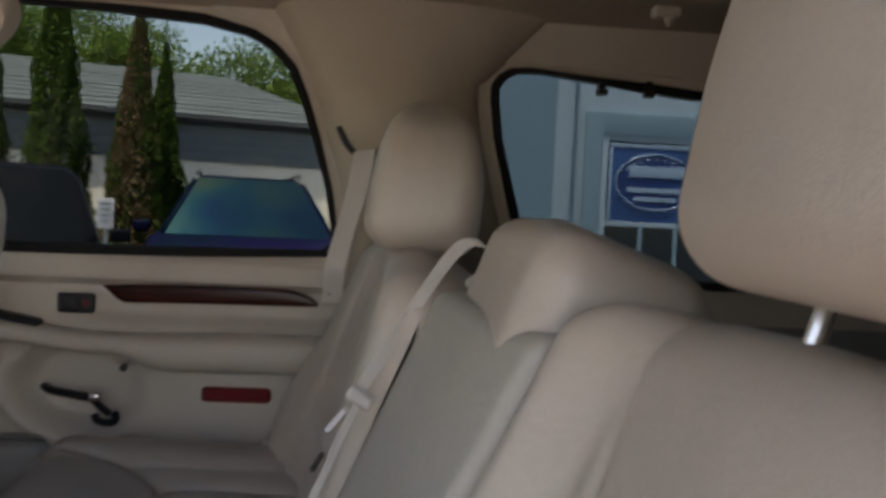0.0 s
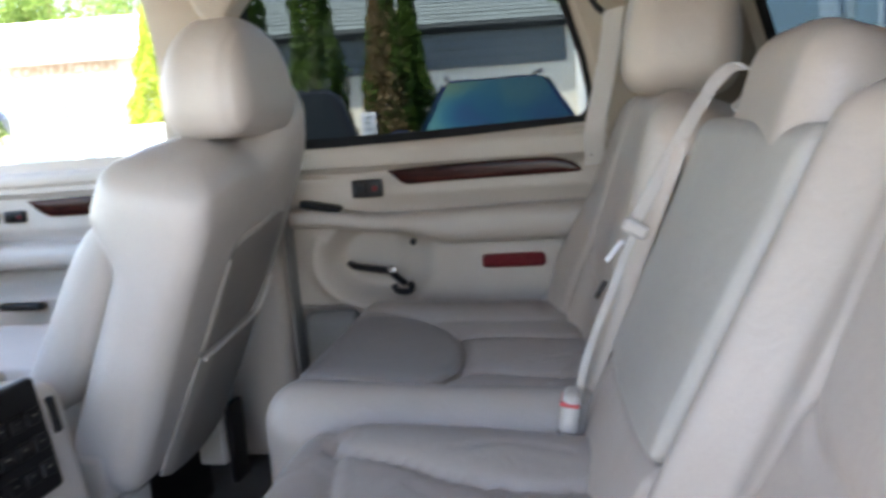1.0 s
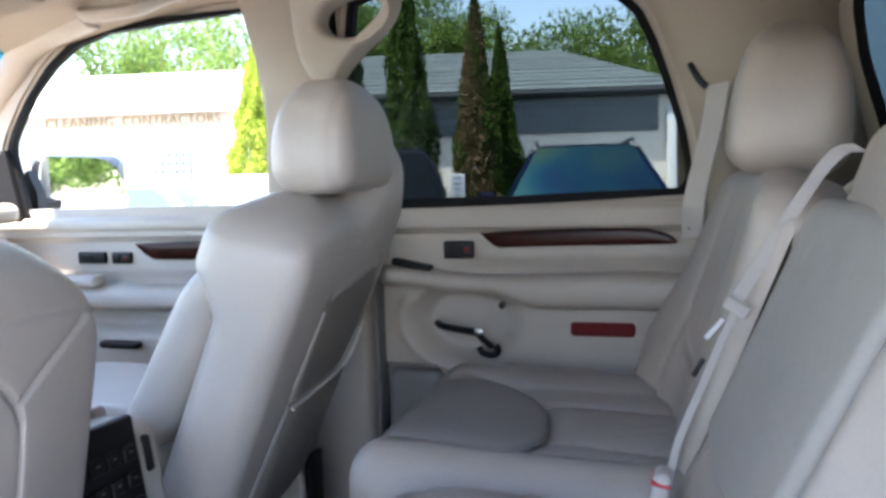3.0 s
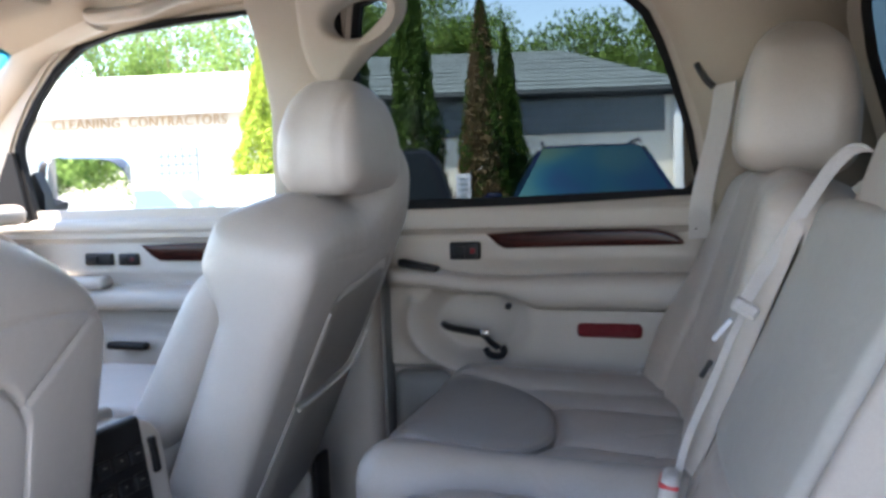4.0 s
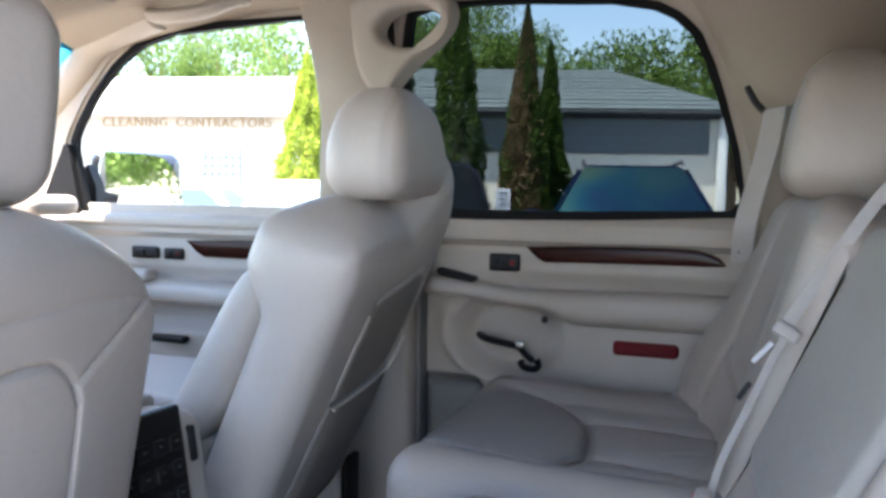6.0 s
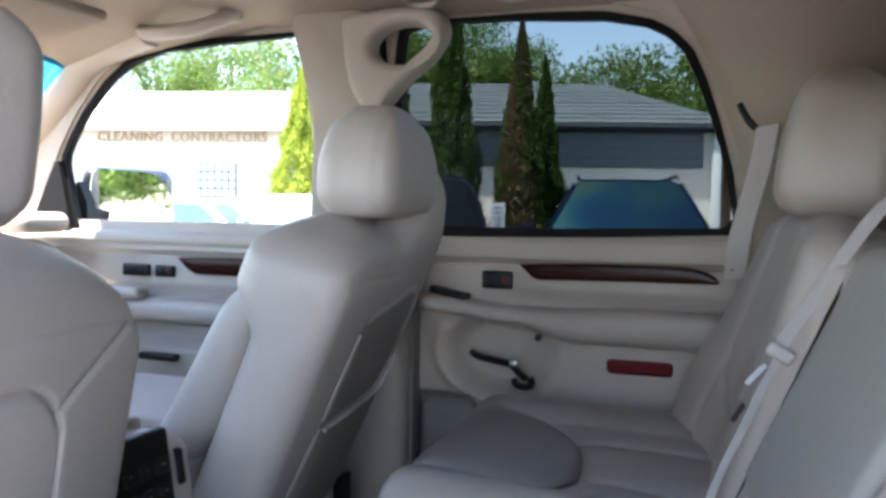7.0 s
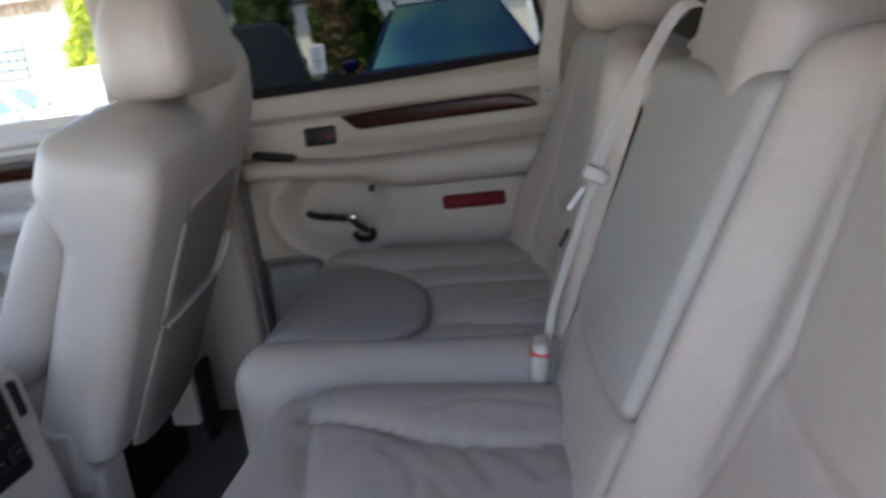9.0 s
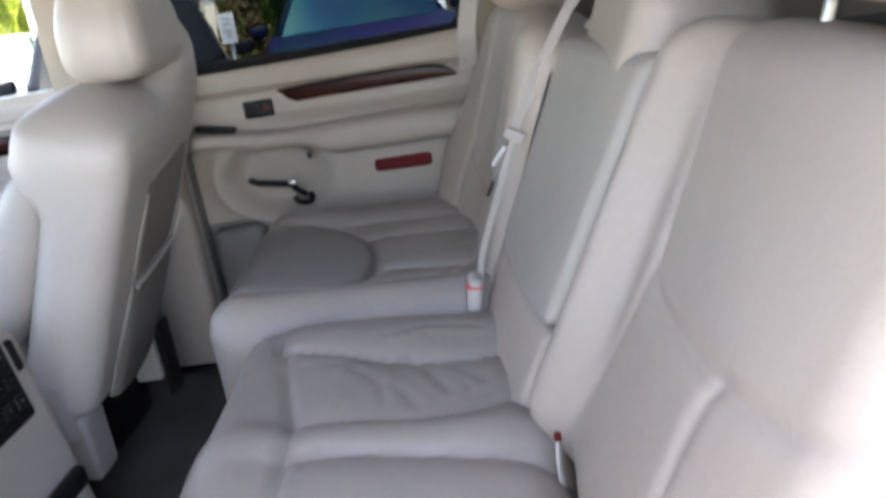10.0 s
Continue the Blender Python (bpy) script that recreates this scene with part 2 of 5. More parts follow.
def join(*geos):
    vs, fs, n = [], [], 0
    for v, f in geos:
        vs.append(np.asarray(v, float))
        fs += [tuple(i + n for i in q) for q in f]
        n += len(v)
    return np.concatenate(vs), fs


def ticks(h, r, n, k=4):
    corner = [h - r + r * math.tan(math.pi / 4 * i / k) for i in range(1, k + 1)]
    mid = list(np.linspace(-(h - r), h - r, n + 1))
    return [-c for c in corner[::-1]] + mid + corner


def rbox(c, size, r=0.01, n=(1, 1, 1), k=3):
    """A box round c with rounded edges, cut into n strips a side."""
    h = np.array(size, float) / 2
    r = min(r, h.min() * 0.98)
    ax = [ticks(h[i], r, n[i], k) for i in range(3)]
    index, verts, faces = {}, [], []

    def vid(i, j, l):
        key = (i, j, l)
        if key not in index:
            index[key] = len(verts)
            verts.append((ax[0][i], ax[1][j], ax[2][l]))
        return index[key]

    L = [len(a) - 1 for a in ax]
    for d in range(3):
        a, b = [q for q in range(3) if q != d]
        for side in (0, L[d]):
            for i in range(L[a]):
                for j in range(L[b]):
                    quad = []
                    for di, dj in ((0, 0), (1, 0), (1, 1), (0, 1)):
                        ijk = [0, 0, 0]
                        ijk[d], ijk[a], ijk[b] = side, i + di, j + dj
                        quad.append(vid(*ijk))
                    faces.append(tuple(quad))
    p = np.array(verts)
    core = np.clip(p, -(h - r), h - r)
    off = p - core
    ln = np.maximum(np.linalg.norm(off, axis=1, keepdims=True), 1e-9)
    return core + off / ln * r + np.array(c, float), faces


def box(x0, x1, y0, y1, z0, z1, r=0.004):
    return rbox(((x0 + x1) / 2, (y0 + y1) / 2, (z0 + z1) / 2), (abs(x1 - x0), abs(y1 - y0), abs(z1 - z0)), r, k=2)


def tube(path, r, sides=10, flat=1.0, caps=True):
    """A round or flattened bar along a path."""
    P = np.array(path, float)
    R = np.full(len(P), r, float) if np.isscalar(r) else np.array(r, float)
    verts, faces = [], []
    t = np.gradient(P, axis=0)
    t /= np.maximum(np.linalg.norm(t, axis=1, keepdims=True), 1e-9)
    up = np.array((0.31, 0.17, 0.93))
    for i, p in enumerate(P):
        a = np.cross(t[i], up)
        a /= np.linalg.norm(a)
        b = np.cross(a, t[i])
        for s in range(sides):
            w = 2 * math.pi * s / sides
            verts.append(p + R[i] * (math.cos(w) * a + flat * math.sin(w) * b))
    for i in range(len(P) - 1):
        for s in range(sides):
            q = (s + 1) % sides
            faces.append((i * sides + s, i * sides + q, (i + 1) * sides + q, (i + 1) * sides + s))
    if caps:
        faces.append(tuple(range(sides)))
        faces.append(tuple(range((len(P) - 1) * sides, len(P) * sides)))
    return np.array(verts), faces


def ribbon(path, width_dir, w, thick=0.0015):
    """A flat strap along a path, with its width along width_dir."""
    P, d = np.array(path, float), np.array(width_dir, float)
    d /= np.linalg.norm(d)
    t = np.gradient(P, axis=0)
    nrm = np.cross(t, d)
    nrm /= np.linalg.norm(nrm, axis=1, keepdims=True)
    v = np.concatenate([P - d * w / 2 + nrm * thick, P + d * w / 2 + nrm * thick, P + d * w / 2 - nrm * thick, P - d * w / 2 - nrm * thick])
    n = len(P)
    f = [(a * n + i, a * n + i + 1, b * n + i + 1, b * n + i) for a, b in ((0, 1), (1, 2), (2, 3), (3, 0)) for i in range(n - 1)]
    return v, f + [(0, n, 2 * n, 3 * n), (n - 1, 2 * n - 1, 3 * n - 1, 4 * n - 1)]


def smooth_path(pts, n=8):
    """A Catmull-Rom curve through the points."""
    P = np.array([pts[0], *pts, pts[-1]], float)
    out = []
    for i in range(1, len(P) - 2):
        for s in np.linspace(0, 1, n, endpoint=False):
            a, b, c, d = P[i - 1:i + 3]
            out.append(0.5 * (2 * b + (c - a) * s + (2 * a - 5 * b + 4 * c - d) * s**2 + (3 * b - a - 3 * c + d) * s**3))
    return np.array(out + [P[-2]])


def slab(outline, y0, y1, bulge=0.0):
    """A plate with an (x, z) outline between y0 and y1."""
    o = np.array(outline, float)
    n = len(o)
    v = [(x, y0, z) for x, z in o] + [(x, y1, z) for x, z in o]
    f = [tuple(range(n)), tuple(range(n, 2 * n))] + [(i, (i + 1) % n, n + (i + 1) % n, n + i) for i in range(n)]
    return np.array(v), f


def frame_ring(inner, outer, y_in, y_out):
    """A plate with a hole: inner and outer outlines with the same count of points; y_in(x, z) and y_out(x, z) give its two faces."""
    n = len(inner)
    v = []
    for o in (inner, outer):
        v += [(x, y_in(x, z), z) for x, z in o]
    for o in (inner, outer):
        v += [(x, y_out(x, z), z) for x, z in o]
    f = []
    for i in range(n):
        j = (i + 1) % n
        f += [(i, j, n + j, n + i), (2 * n + i, 2 * n + j, 3 * n + j, 3 * n + i), (i, j, 2 * n + j, 2 * n + i), (n + i, n + j, 3 * n + j, 3 * n + i)]
    return np.array(v), f


def resample(outline, n):
    o = np.array(list(outline) + [outline[0]], float)
    s = np.concatenate([[0], np.cumsum(np.linalg.norm(np.diff(o, axis=0), axis=1))])
    q = np.linspace(0, s[-1], n, endpoint=False)
    return [(np.interp(t, s, o[:, 0]), np.interp(t, s, o[:, 1])) for t in q]


def dist(uv, line):
    """Distance of points to a polyline in a plane."""
    best = np.full(len(uv), 9.0)
    for a, b in zip(line[:-1], line[1:]):
        a, b = np.array(a, float), np.array(b, float)
        t = np.clip(((uv - a) @ (b - a)) / max((b - a) @ (b - a), 1e-9), 0, 1)
        best = np.minimum(best, np.linalg.norm(uv - a - t[:, None] * (b - a), axis=1))
    return best


def lean(v, pivot, degrees):
    """Turn points round the car's cross axis through pivot; positive leans the top to the rear."""
    a = radians(degrees)
    x, z = v[:, 0] - pivot[0], v[:, 2] - pivot[1]
    out = v.copy()
    out[:, 0], out[:, 2] = pivot[0] + x * math.cos(a) + z * math.sin(a), pivot[1] - x * math.sin(a) + z * math.cos(a)
    return out


def turn(geo, pivot, degrees):
    """Turn a geometry round an upright axis."""
    v, f = geo
    a = radians(degrees)
    x, y = v[:, 0] - pivot[0], v[:, 1] - pivot[1]
    out = v.copy()
    out[:, 0], out[:, 1] = pivot[0] + x * math.cos(a) - y * math.sin(a), pivot[1] + x * math.sin(a) + y * math.cos(a)
    return out, f


def rays(poly, c, n=64):
    """Points of an outline at even angles seen from c."""
    P = np.array(poly, float)
    out = []
    for k in range(n):
        a = 2 * math.pi * k / n
        d = np.array((math.cos(a), math.sin(a)))
        best = 0.0
        for p, q in zip(P, np.roll(P, -1, 0)):
            e = q - p
            det = d[0] * -e[1] + e[0] * d[1]
            if abs(det) < 1e-12:
                continue
            w = p - c
            t, s = (w[0] * -e[1] + e[0] * w[1]) / det, (d[0] * w[1] - d[1] * w[0]) / det
            if t > 0 and -1e-6 <= s <= 1 + 1e-6:
                best = max(best, t)
        out.append(tuple(np.array(c) + d * best))
    return out


def grow(ring, c, d):
    """Move the points of a ring outwards from c by d metres."""
    r = np.array(ring) - c
    return [tuple(p) for p in np.array(c) + r * (1 + d / np.linalg.norm(r, axis=1, keepdims=True))]


def curve_loop(pts, n=6):
    """A smooth closed outline through the points."""
    p = smooth_path([*pts[-2:], *pts, *pts[:2]], n)
    return [tuple(q) for q in p[2 * n:-2 * n]]


def pad(c, size, r, cuts, fn):
    v, f = rbox(c, size, r, cuts, 5)
    return fn(v), f


def flat_y(y):
    return lambda x, z: y


# ---- the car's shell ----
REAR_WIN = [(-0.57, 1.305), (0.135, 1.325), (0.114, 1.448), (0.085, 1.546), (0.062, 1.612), (0.036, 1.668), (0.0, 1.704), (-0.04, 1.725), (-0.125, 1.744), (-0.30, 1.754), (-0.50, 1.757), (-0.56, 1.74), (-0.575, 1.60)]
FRONT_WIN = [(-1.468, 1.275), (-1.513, 1.471), (-1.488, 1.522), (-1.437, 1.594), (-1.366, 1.667), (-1.297, 1.712), (-1.20, 1.739), (-1.04, 1.747), (-0.822, 1.751), (-0.79, 1.732), (-0.776, 1.672), (-0.762, 1.60), (-0.750, 1.523), (-0.748, 1.28)]
QUARTER_WIN = [(0.49, 1.30), (0.473, 1.394), (0.43, 1.55), (0.417, 1.645), (0.435, 1.675), (0.468, 1.687), (0.62, 1.672), (0.80, 1.655), (1.20, 1.64), (1.24, 1.60), (1.24, 1.32), (1.20, 1.29)]


def window_wall(name, win, bounds, y, side, glass, label):
    """A trimmed opening in the car's side with its black seal and its pane."""
    c = np.mean(win, axis=0)
    hole = rays(win, c, 96)
    x0, x1, z0, z1 = bounds
    outer = rays([(x0, z0), (x1, z0), (x1, z1), (x0, z1)], c, 96)
    body = thing(name, (c[0], y * side, bounds[2]), label, "car window", kind="structure")
    mid = grow(hole, c, 0.028)
    part("trim", join(frame_ring(mid, outer, flat_y(side * y), flat_y(side * (y + 0.026))), frame_ring(hole, mid, flat_y(side * (y + 0.008)), flat_y(side * (y + 0.026)))), TRIM, body)
    part("window_seal", frame_ring(grow(hole, c, -0.007), grow(hole, c, 0.011), flat_y(side * (y + 0.001)), flat_y(side * (y + 0.022))), RUBBER, body, "black rubber window seal")
    n = len(hole)
    g = grow(hole, c, 0.01)
    pane = part("pane", slab(g, side * (y + 0.012), side * (y + 0.016)), glass, body, smooth=False)
    pane.visible_shadow = glass != CLEAR
    return body


window_wall("window_1", REAR_WIN, (-0.64, 0.30, 1.285, 1.80), 0.78, 1, TINT, "dark tinted side window with a black rubber seal")
window_wall("window_2", FRONT_WIN, (-1.75, -0.66, 1.26, 1.80), 0.78, 1, CLEAR, "clear front side window with a black rubber seal")
window_wall("window_3", QUARTER_WIN, (0.30, 1.75, 1.22, 1.80), 0.76, 1, TINT_DARK, "tinted rear quarter window with rounded corners")
window_wall("window_4", FRONT_WIN, (-1.75, -0.66, 1.26, 1.80), 0.78, -1, CLEAR, "clear driver side front window")
top("window_7", box(1.77, 1.776, -0.72, 0.72, 1.25, 1.75, 0.002), DEEP_TINT, "unseen tailgate window, tinted deeper to dim the cabin", "car window", kind="structure", smooth=False)
window_wall("window_5", QUARTER_WIN, (0.42, 1.75, 1.22, 1.80), 0.76, -1, DEEP_TINT, "unseen driver side quarter window, tinted deeper to dim the cabin")

top("wall_passenger_side", box(-1.75, 1.75, 0.842, 0.90, 0.35, 1.262), PAINT, "black painted steel body side of the car", "car body", kind="structure")
top("wall_driver_front", box(-1.75, -0.62, -0.90, -0.842, 0.35, 1.262), PAINT, "black painted driver door skin of the car", "car body", kind="structure")
top("wall_driver_rear", box(0.42, 1.75, -0.90, -0.80, 0.35, 1.222), PAINT, "black painted rear quarter of the car", "car body", kind="structure")
top("wall_quarter_lining", box(0.20, 1.75, 0.76, 0.80, 0.62, 1.222), VINYL_DARK, "grey moulded cargo side lining", "car trim", kind="structure")
top("floor", box(-1.75, 1.75, -0.80, 0.80, 0.55, 0.62), CARPET, "dark charcoal carpet on the car floor", "car floor", kind="structure")
top("wall_sill", join(box(-0.60, 0.45, -0.90, -0.802, 0.40, 0.66), box(-0.60, 0.45, -0.83, -0.802, 0.66, 0.672)), VINYL_DARK, "grey door sill plate of the car", "car sill", kind="structure")
top("wall_rear", join(box(1.751, 1.80, -0.9, 0.9, 0.35, 1.25), box(1.751, 1.80, -0.9, -0.72, 1.25, 1.75), box(1.751, 1.80, 0.72, 0.9, 1.25, 1.75), box(1.751, 1.80, -0.9, 0.9, 1.75, 1.85)), VINYL_DARK, "grey tailgate lining", "car trim", kind="structure")

swung = thing("wall_open_door", (-0.70, -1.4, 0.62), "opened driver side rear door with beige lining", "car door", kind="structure")
for nm, g, m in (("lining", box(-0.16, -0.06, -1.85, -0.92, 0.62, 1.30, 0.02), VINYL), ("skin", box(-0.23, -0.163, -1.85, -0.92, 0.42, 1.30, 0.02), PAINT), ("window_frame", join(box(-0.19, -0.11, -1.85, -1.80, 1.302, 1.74), box(-0.19, -0.11, -0.97, -0.92, 1.302, 1.74), box(-0.19, -0.11, -1.80, -0.97, 1.70, 1.74)), TRIM), ("pane", box(-0.152, -0.148, -1.80, -0.97, 1.302, 1.70, 0.001), TINT)):
    part(nm, turn((np.asarray(g[0]) - (0.45, 0, 0), g[1]), (-0.60, -0.92), 9), m, swung)


def headliner():
    xs = np.concatenate([np.linspace(-1.46, -0.9, 16), np.linspace(-0.8, 1.8, 20)])
    ys = np.linspace(-0.80, 0.80, 45)
    v = []
    for layer in (0, 1):
        for x in xs:
            for y in ys:
                z = 1.797 - 0.032 * max(0, (abs(y) - 0.58) / 0.22) ** 1.7 - 0.085 * max(0, (-0.9 - x) / 0.56) ** 1.5
                z -= 0.012 * math.exp(-((abs(y) - 0.60) / 0.03) ** 2) * (x > -0.85)
                v.append((x, y, z + 0.05 * layer))
    n, m = len(xs), len(ys)
    f = [(l * n * m + i * m + j, l * n * m + (i + 1) * m + j, l * n * m + (i + 1) * m + j + 1, l * n * m + i * m + j + 1) for l in (0, 1) for i in range(n - 1) for j in range(m - 1)]
    f += [(i * m + j, (i + 1) * m + j, n * m + (i + 1) * m + j, n * m + i * m + j) for j in (0, m - 1) for i in range(n - 1)]
    f += [(i * m + j, i * m + j + 1, n * m + i * m + j + 1, n * m + i * m + j) for i in (0, n - 1) for j in range(m - 1)]
    return np.array(v), f


top("ceiling", headliner(), HEADLINER, "tan cloth car headliner", "headliner", kind="structure")

wind = thing("window_6", (-1.5, 0, 1.25), "sloping clear windscreen with a blue band along its top", "windscreen", kind="structure")
lo, hi = np.array((-2.08, 1.22)), np.array((-1.44, 1.705))


def screen(t0, t1, y):
    a, b = lo + (hi - lo) * t0, lo + (hi - lo) * t1
    v = [(p[0] + d * 0.004, s * y, p[1] + d * 0.006) for d in (0, 1) for p in (a, b) for s in (-1, 1)]
    return np.array(v), [(0, 1, 3, 2), (4, 5, 7, 6), (0, 1, 5, 4), (2, 3, 7, 6), (0, 2, 6, 4), (1, 3, 7, 5)]


for t0, t1, m in ((0, 0.86, CLEAR), (0.862, 1, BAND)):
    p = part("pane", screen(t0, t1, 0.74), m, wind, smooth=False)
    p.visible_shadow = False
for s in (-1, 1):
    part("pillar", tube(smooth_path([(-2.08, s * 0.80, 1.20), (-1.74, s * 0.80, 1.45), (-1.50, s * 0.785, 1.66), (-1.40, s * 0.765, 1.74), (-1.2, s * 0.735, 1.785)]), 0.052, 12), TRIM, wind)
# Beige chosen so the mostly hidden dash bounces light into the front.
dash = thing("dashboard", (-1.7, 0, 0.62), "padded dashboard below the windscreen, beige to bounce light", "dashboard", kind="structure")
part("pad", rbox((-1.72, 0, 1.17), (0.54, 1.52, 0.20), 0.07, (2, 4, 2)), VINYL, dash)
part("corner_vent", rbox((-1.52, 0.675, 1.312), (0.14, 0.15, 0.050), 0.024, (2, 2, 1)), VINYL, dash, "rounded defroster outlet")
part("lower_panel", rbox((-1.76, 0, 0.86), (0.36, 1.5, 0.48), 0.05, (2, 4, 2)), VINYL, dash)
top("wall_firewall", box(-2.16, -2.09, -0.9, 0.9, 0.35, 1.22), PAINT, "black car bulkhead", "car body", kind="structure")
top("bonnet", rbox((-2.87, 0, 1.0), (1.40, 1.7, 0.32), 0.08, (3, 4, 2)), PAINT, "black painted car bonnet", "car body", kind="structure")


# ---- pillars ----
def b_pillar():
    ob = thing("middle_pillar", (-0.66, 0.75, 0.62), "beige plastic centre pillar trim with a moulded grab loop", "car pillar", kind="structure")
    up = [(-0.812, 1.79), (-0.793, 1.73), (-0.767, 1.62), (-0.752, 1.50), (-0.752, 1.30), (-0.75, 1.26), (-0.575, 1.26), (-0.585, 1.40), (-0.605, 1.56), (-0.625, 1.66), (-0.63, 1.79)]
    o = rays(up, np.mean(up, axis=0), 72)
    c = np.mean(up, axis=0)
    layers = [(0.80, 0.0), (0.738, 0.0), (0.728, -0.006), (0.722, -0.018)]
    v, f, n = [], [], len(o)
    for y, d in layers:
        v += [(x, y, z) for x, z in grow(o, c, d)]
    for l in range(len(layers) - 1):
        f += [(l * n + i, l * n + (i + 1) % n, (l + 1) * n + (i + 1) % n, (l + 1) * n + i) for i in range(n)]
    f += [tuple(range(n)), tuple(range((len(layers) - 1) * n, len(layers) * n))]
    part("upper_trim", (np.array(v), f), TRIM, ob, sharp=50)
    part("window_seal", slab([(-0.655, 1.30), (-0.585, 1.30), (-0.588, 1.60), (-0.598, 1.75), (-0.655, 1.755)], 0.752, 0.776), RUBBER, ob, "black rubber seal")
    part("lower_trim", rbox((-0.640, 0.765, 0.965), (0.24, 0.10, 0.64), 0.022, (2, 1, 3)), VINYL, ob)
    # Thin grey strip drawn for the shaded gap between pillar and door.
    part("door_gap", rbox((-0.5165, 0.775, 0.95), (0.007, 0.05, 0.60), 0.003, (1, 1, 3), 2), VINYL_DARK, ob, "grey strip standing in for the dark door gap")
    part("seam", tube(smooth_path([(-0.655, 0.722, 1.762), (-0.65, 0.7215, 1.70), (-0.632, 0.7215, 1.64), (-0.605, 0.722, 1.59), (-0.575, 0.724, 1.565)]), 0.0018, 6), VINYL_DARK, ob)
    hole = [(-0.527 + 0.070 * math.cos(a) - 0.012 * math.sin(a), 1.698 + 0.040 * math.sin(a) + 0.010 * math.cos(a)) for a in np.linspace(0, 2 * math.pi, 64, endpoint=False)]
    rim = curve_loop([(-0.668, 1.752), (-0.60, 1.772), (-0.52, 1.776), (-0.455, 1.766), (-0.434, 1.735), (-0.438, 1.70), (-0.468, 1.662), (-0.515, 1.625), (-0.553, 1.588), (-0.578, 1.555), (-0.605, 1.556), (-0.64, 1.60), (-0.66, 1.67)])
    cc = np.array((-0.527, 1.698))
    hi_, ho = rays(hole, cc, 96), rays(rim, cc, 96)
    steps = [(0.745, 0.0, 0.0), (0.712, 0.0, 0.0), (0.700, 0.003, -0.004), (0.692, 0.010, -0.012), (0.690, 0.018, -0.020)]
    v, f, n = [], [], 96
    for y, a, b in steps:
        v += [(x, y, z) for x, z in grow(hi_, cc, a)] + [(x, y, z) for x, z in grow(ho, cc, b)]
    for l in range(len(steps) - 1):
        for o in (0, n):
            f += [(l * 2 * n + o + q, l * 2 * n + o + (q + 1) % n, (l + 1) * 2 * n + o + (q + 1) % n, (l + 1) * 2 * n + o + q) for q in range(n)]
    for l in (0, len(steps) - 1):
        f += [(l * 2 * n + q, l * 2 * n + (q + 1) % n, l * 2 * n + n + (q + 1) % n, l * 2 * n + n + q) for q in range(n)]
    part("grab_loop", (np.array(v), f), TRIM, ob, "beige moulded grab loop on the pillar", sharp=60)
    return ob


b_pillar()
top("wall_driver_pillar", rbox((-0.66, -0.79, 1.19), (0.17, 0.12, 1.2), 0.03), TRIM, "beige driver side centre pillar", "car pillar", kind="structure")
top("wall_driver_rail", rbox((0.0, -0.80, 1.775), (1.35, 0.12, 0.10), 0.03), TRIM, "beige roof rail above the open doorway", "car pillar", kind="structure")


def c_pillar():
    ob = thing("rear_pillar", (0.28, 0.72, 1.2), "rear pillar trim, darkened for its shade, with a black belt slot", "car pillar", kind="structure")
    n, m = 20, 24
    v = []
    for layer in (0, 1):
        for i in range(n + 1):
            t = i / n
            z = 1.20 + 0.60 * t
            xa = np.interp(z, [1.2, 1.32, 1.444, 1.585, 1.662, 1.80], [0.165, 0.158, 0.137, 0.097, 0.065, -0.02])
            xb = np.interp(z, [1.2, 1.30, 1.394, 1.55, 1.645, 1.70, 1.8], [0.47, 0.462, 0.446, 0.405, 0.392, 0.45, 0.55])
            for j in range(m + 1):
                s = j / m
                bulge = math.sin(math.pi * min(1, max(0, s))) ** 0.45
                y = 0.785 - (0.10 - 0.03 * t) * bulge - 0.05 * max(0, t - 0.75) * bulge
                v.append((xa + (xb - xa) * s, y + layer * 0.015, z))
    w = (n + 1) * (m + 1)
    f = [(l * w + i * (m + 1) + j, l * w + (i + 1) * (m + 1) + j, l * w + (i + 1) * (m + 1) + j + 1, l * w + i * (m + 1) + j + 1) for l in (0, 1) for i in range(n) for j in range(m)]
    part("trim", (np.array(v), f), SHADED_TRIM, ob)
    part("belt_slot", tube(smooth_path([(0.135, 0.687, 1.550), (0.142, 0.683, 1.536), (0.151, 0.681, 1.521), (0.163, 0.679, 1.508)]), 0.009, 10, 0.7), BLACK, ob, "black belt slot")
    return ob


c_pillar()
belt = thing("shoulder_belt", (0.15, 0.66, 1.0), "pale grey woven shoulder belt hanging on the rear pillar", "seat belt")
part("webbing", ribbon(smooth_path([(0.183, 0.676, 1.512), (0.172, 0.662, 1.44), (0.150, 0.652, 1.35), (0.140, 0.652, 1.30), (0.135, 0.70, 1.24)]), (0.82, -0.45, 0.1), 0.042), WEB, belt)
part("guide", rbox((0.136, 0.690, 1.262), (0.018, 0.014, 0.014), 0.005, k=2), BLACK, belt, "black plastic belt guide")


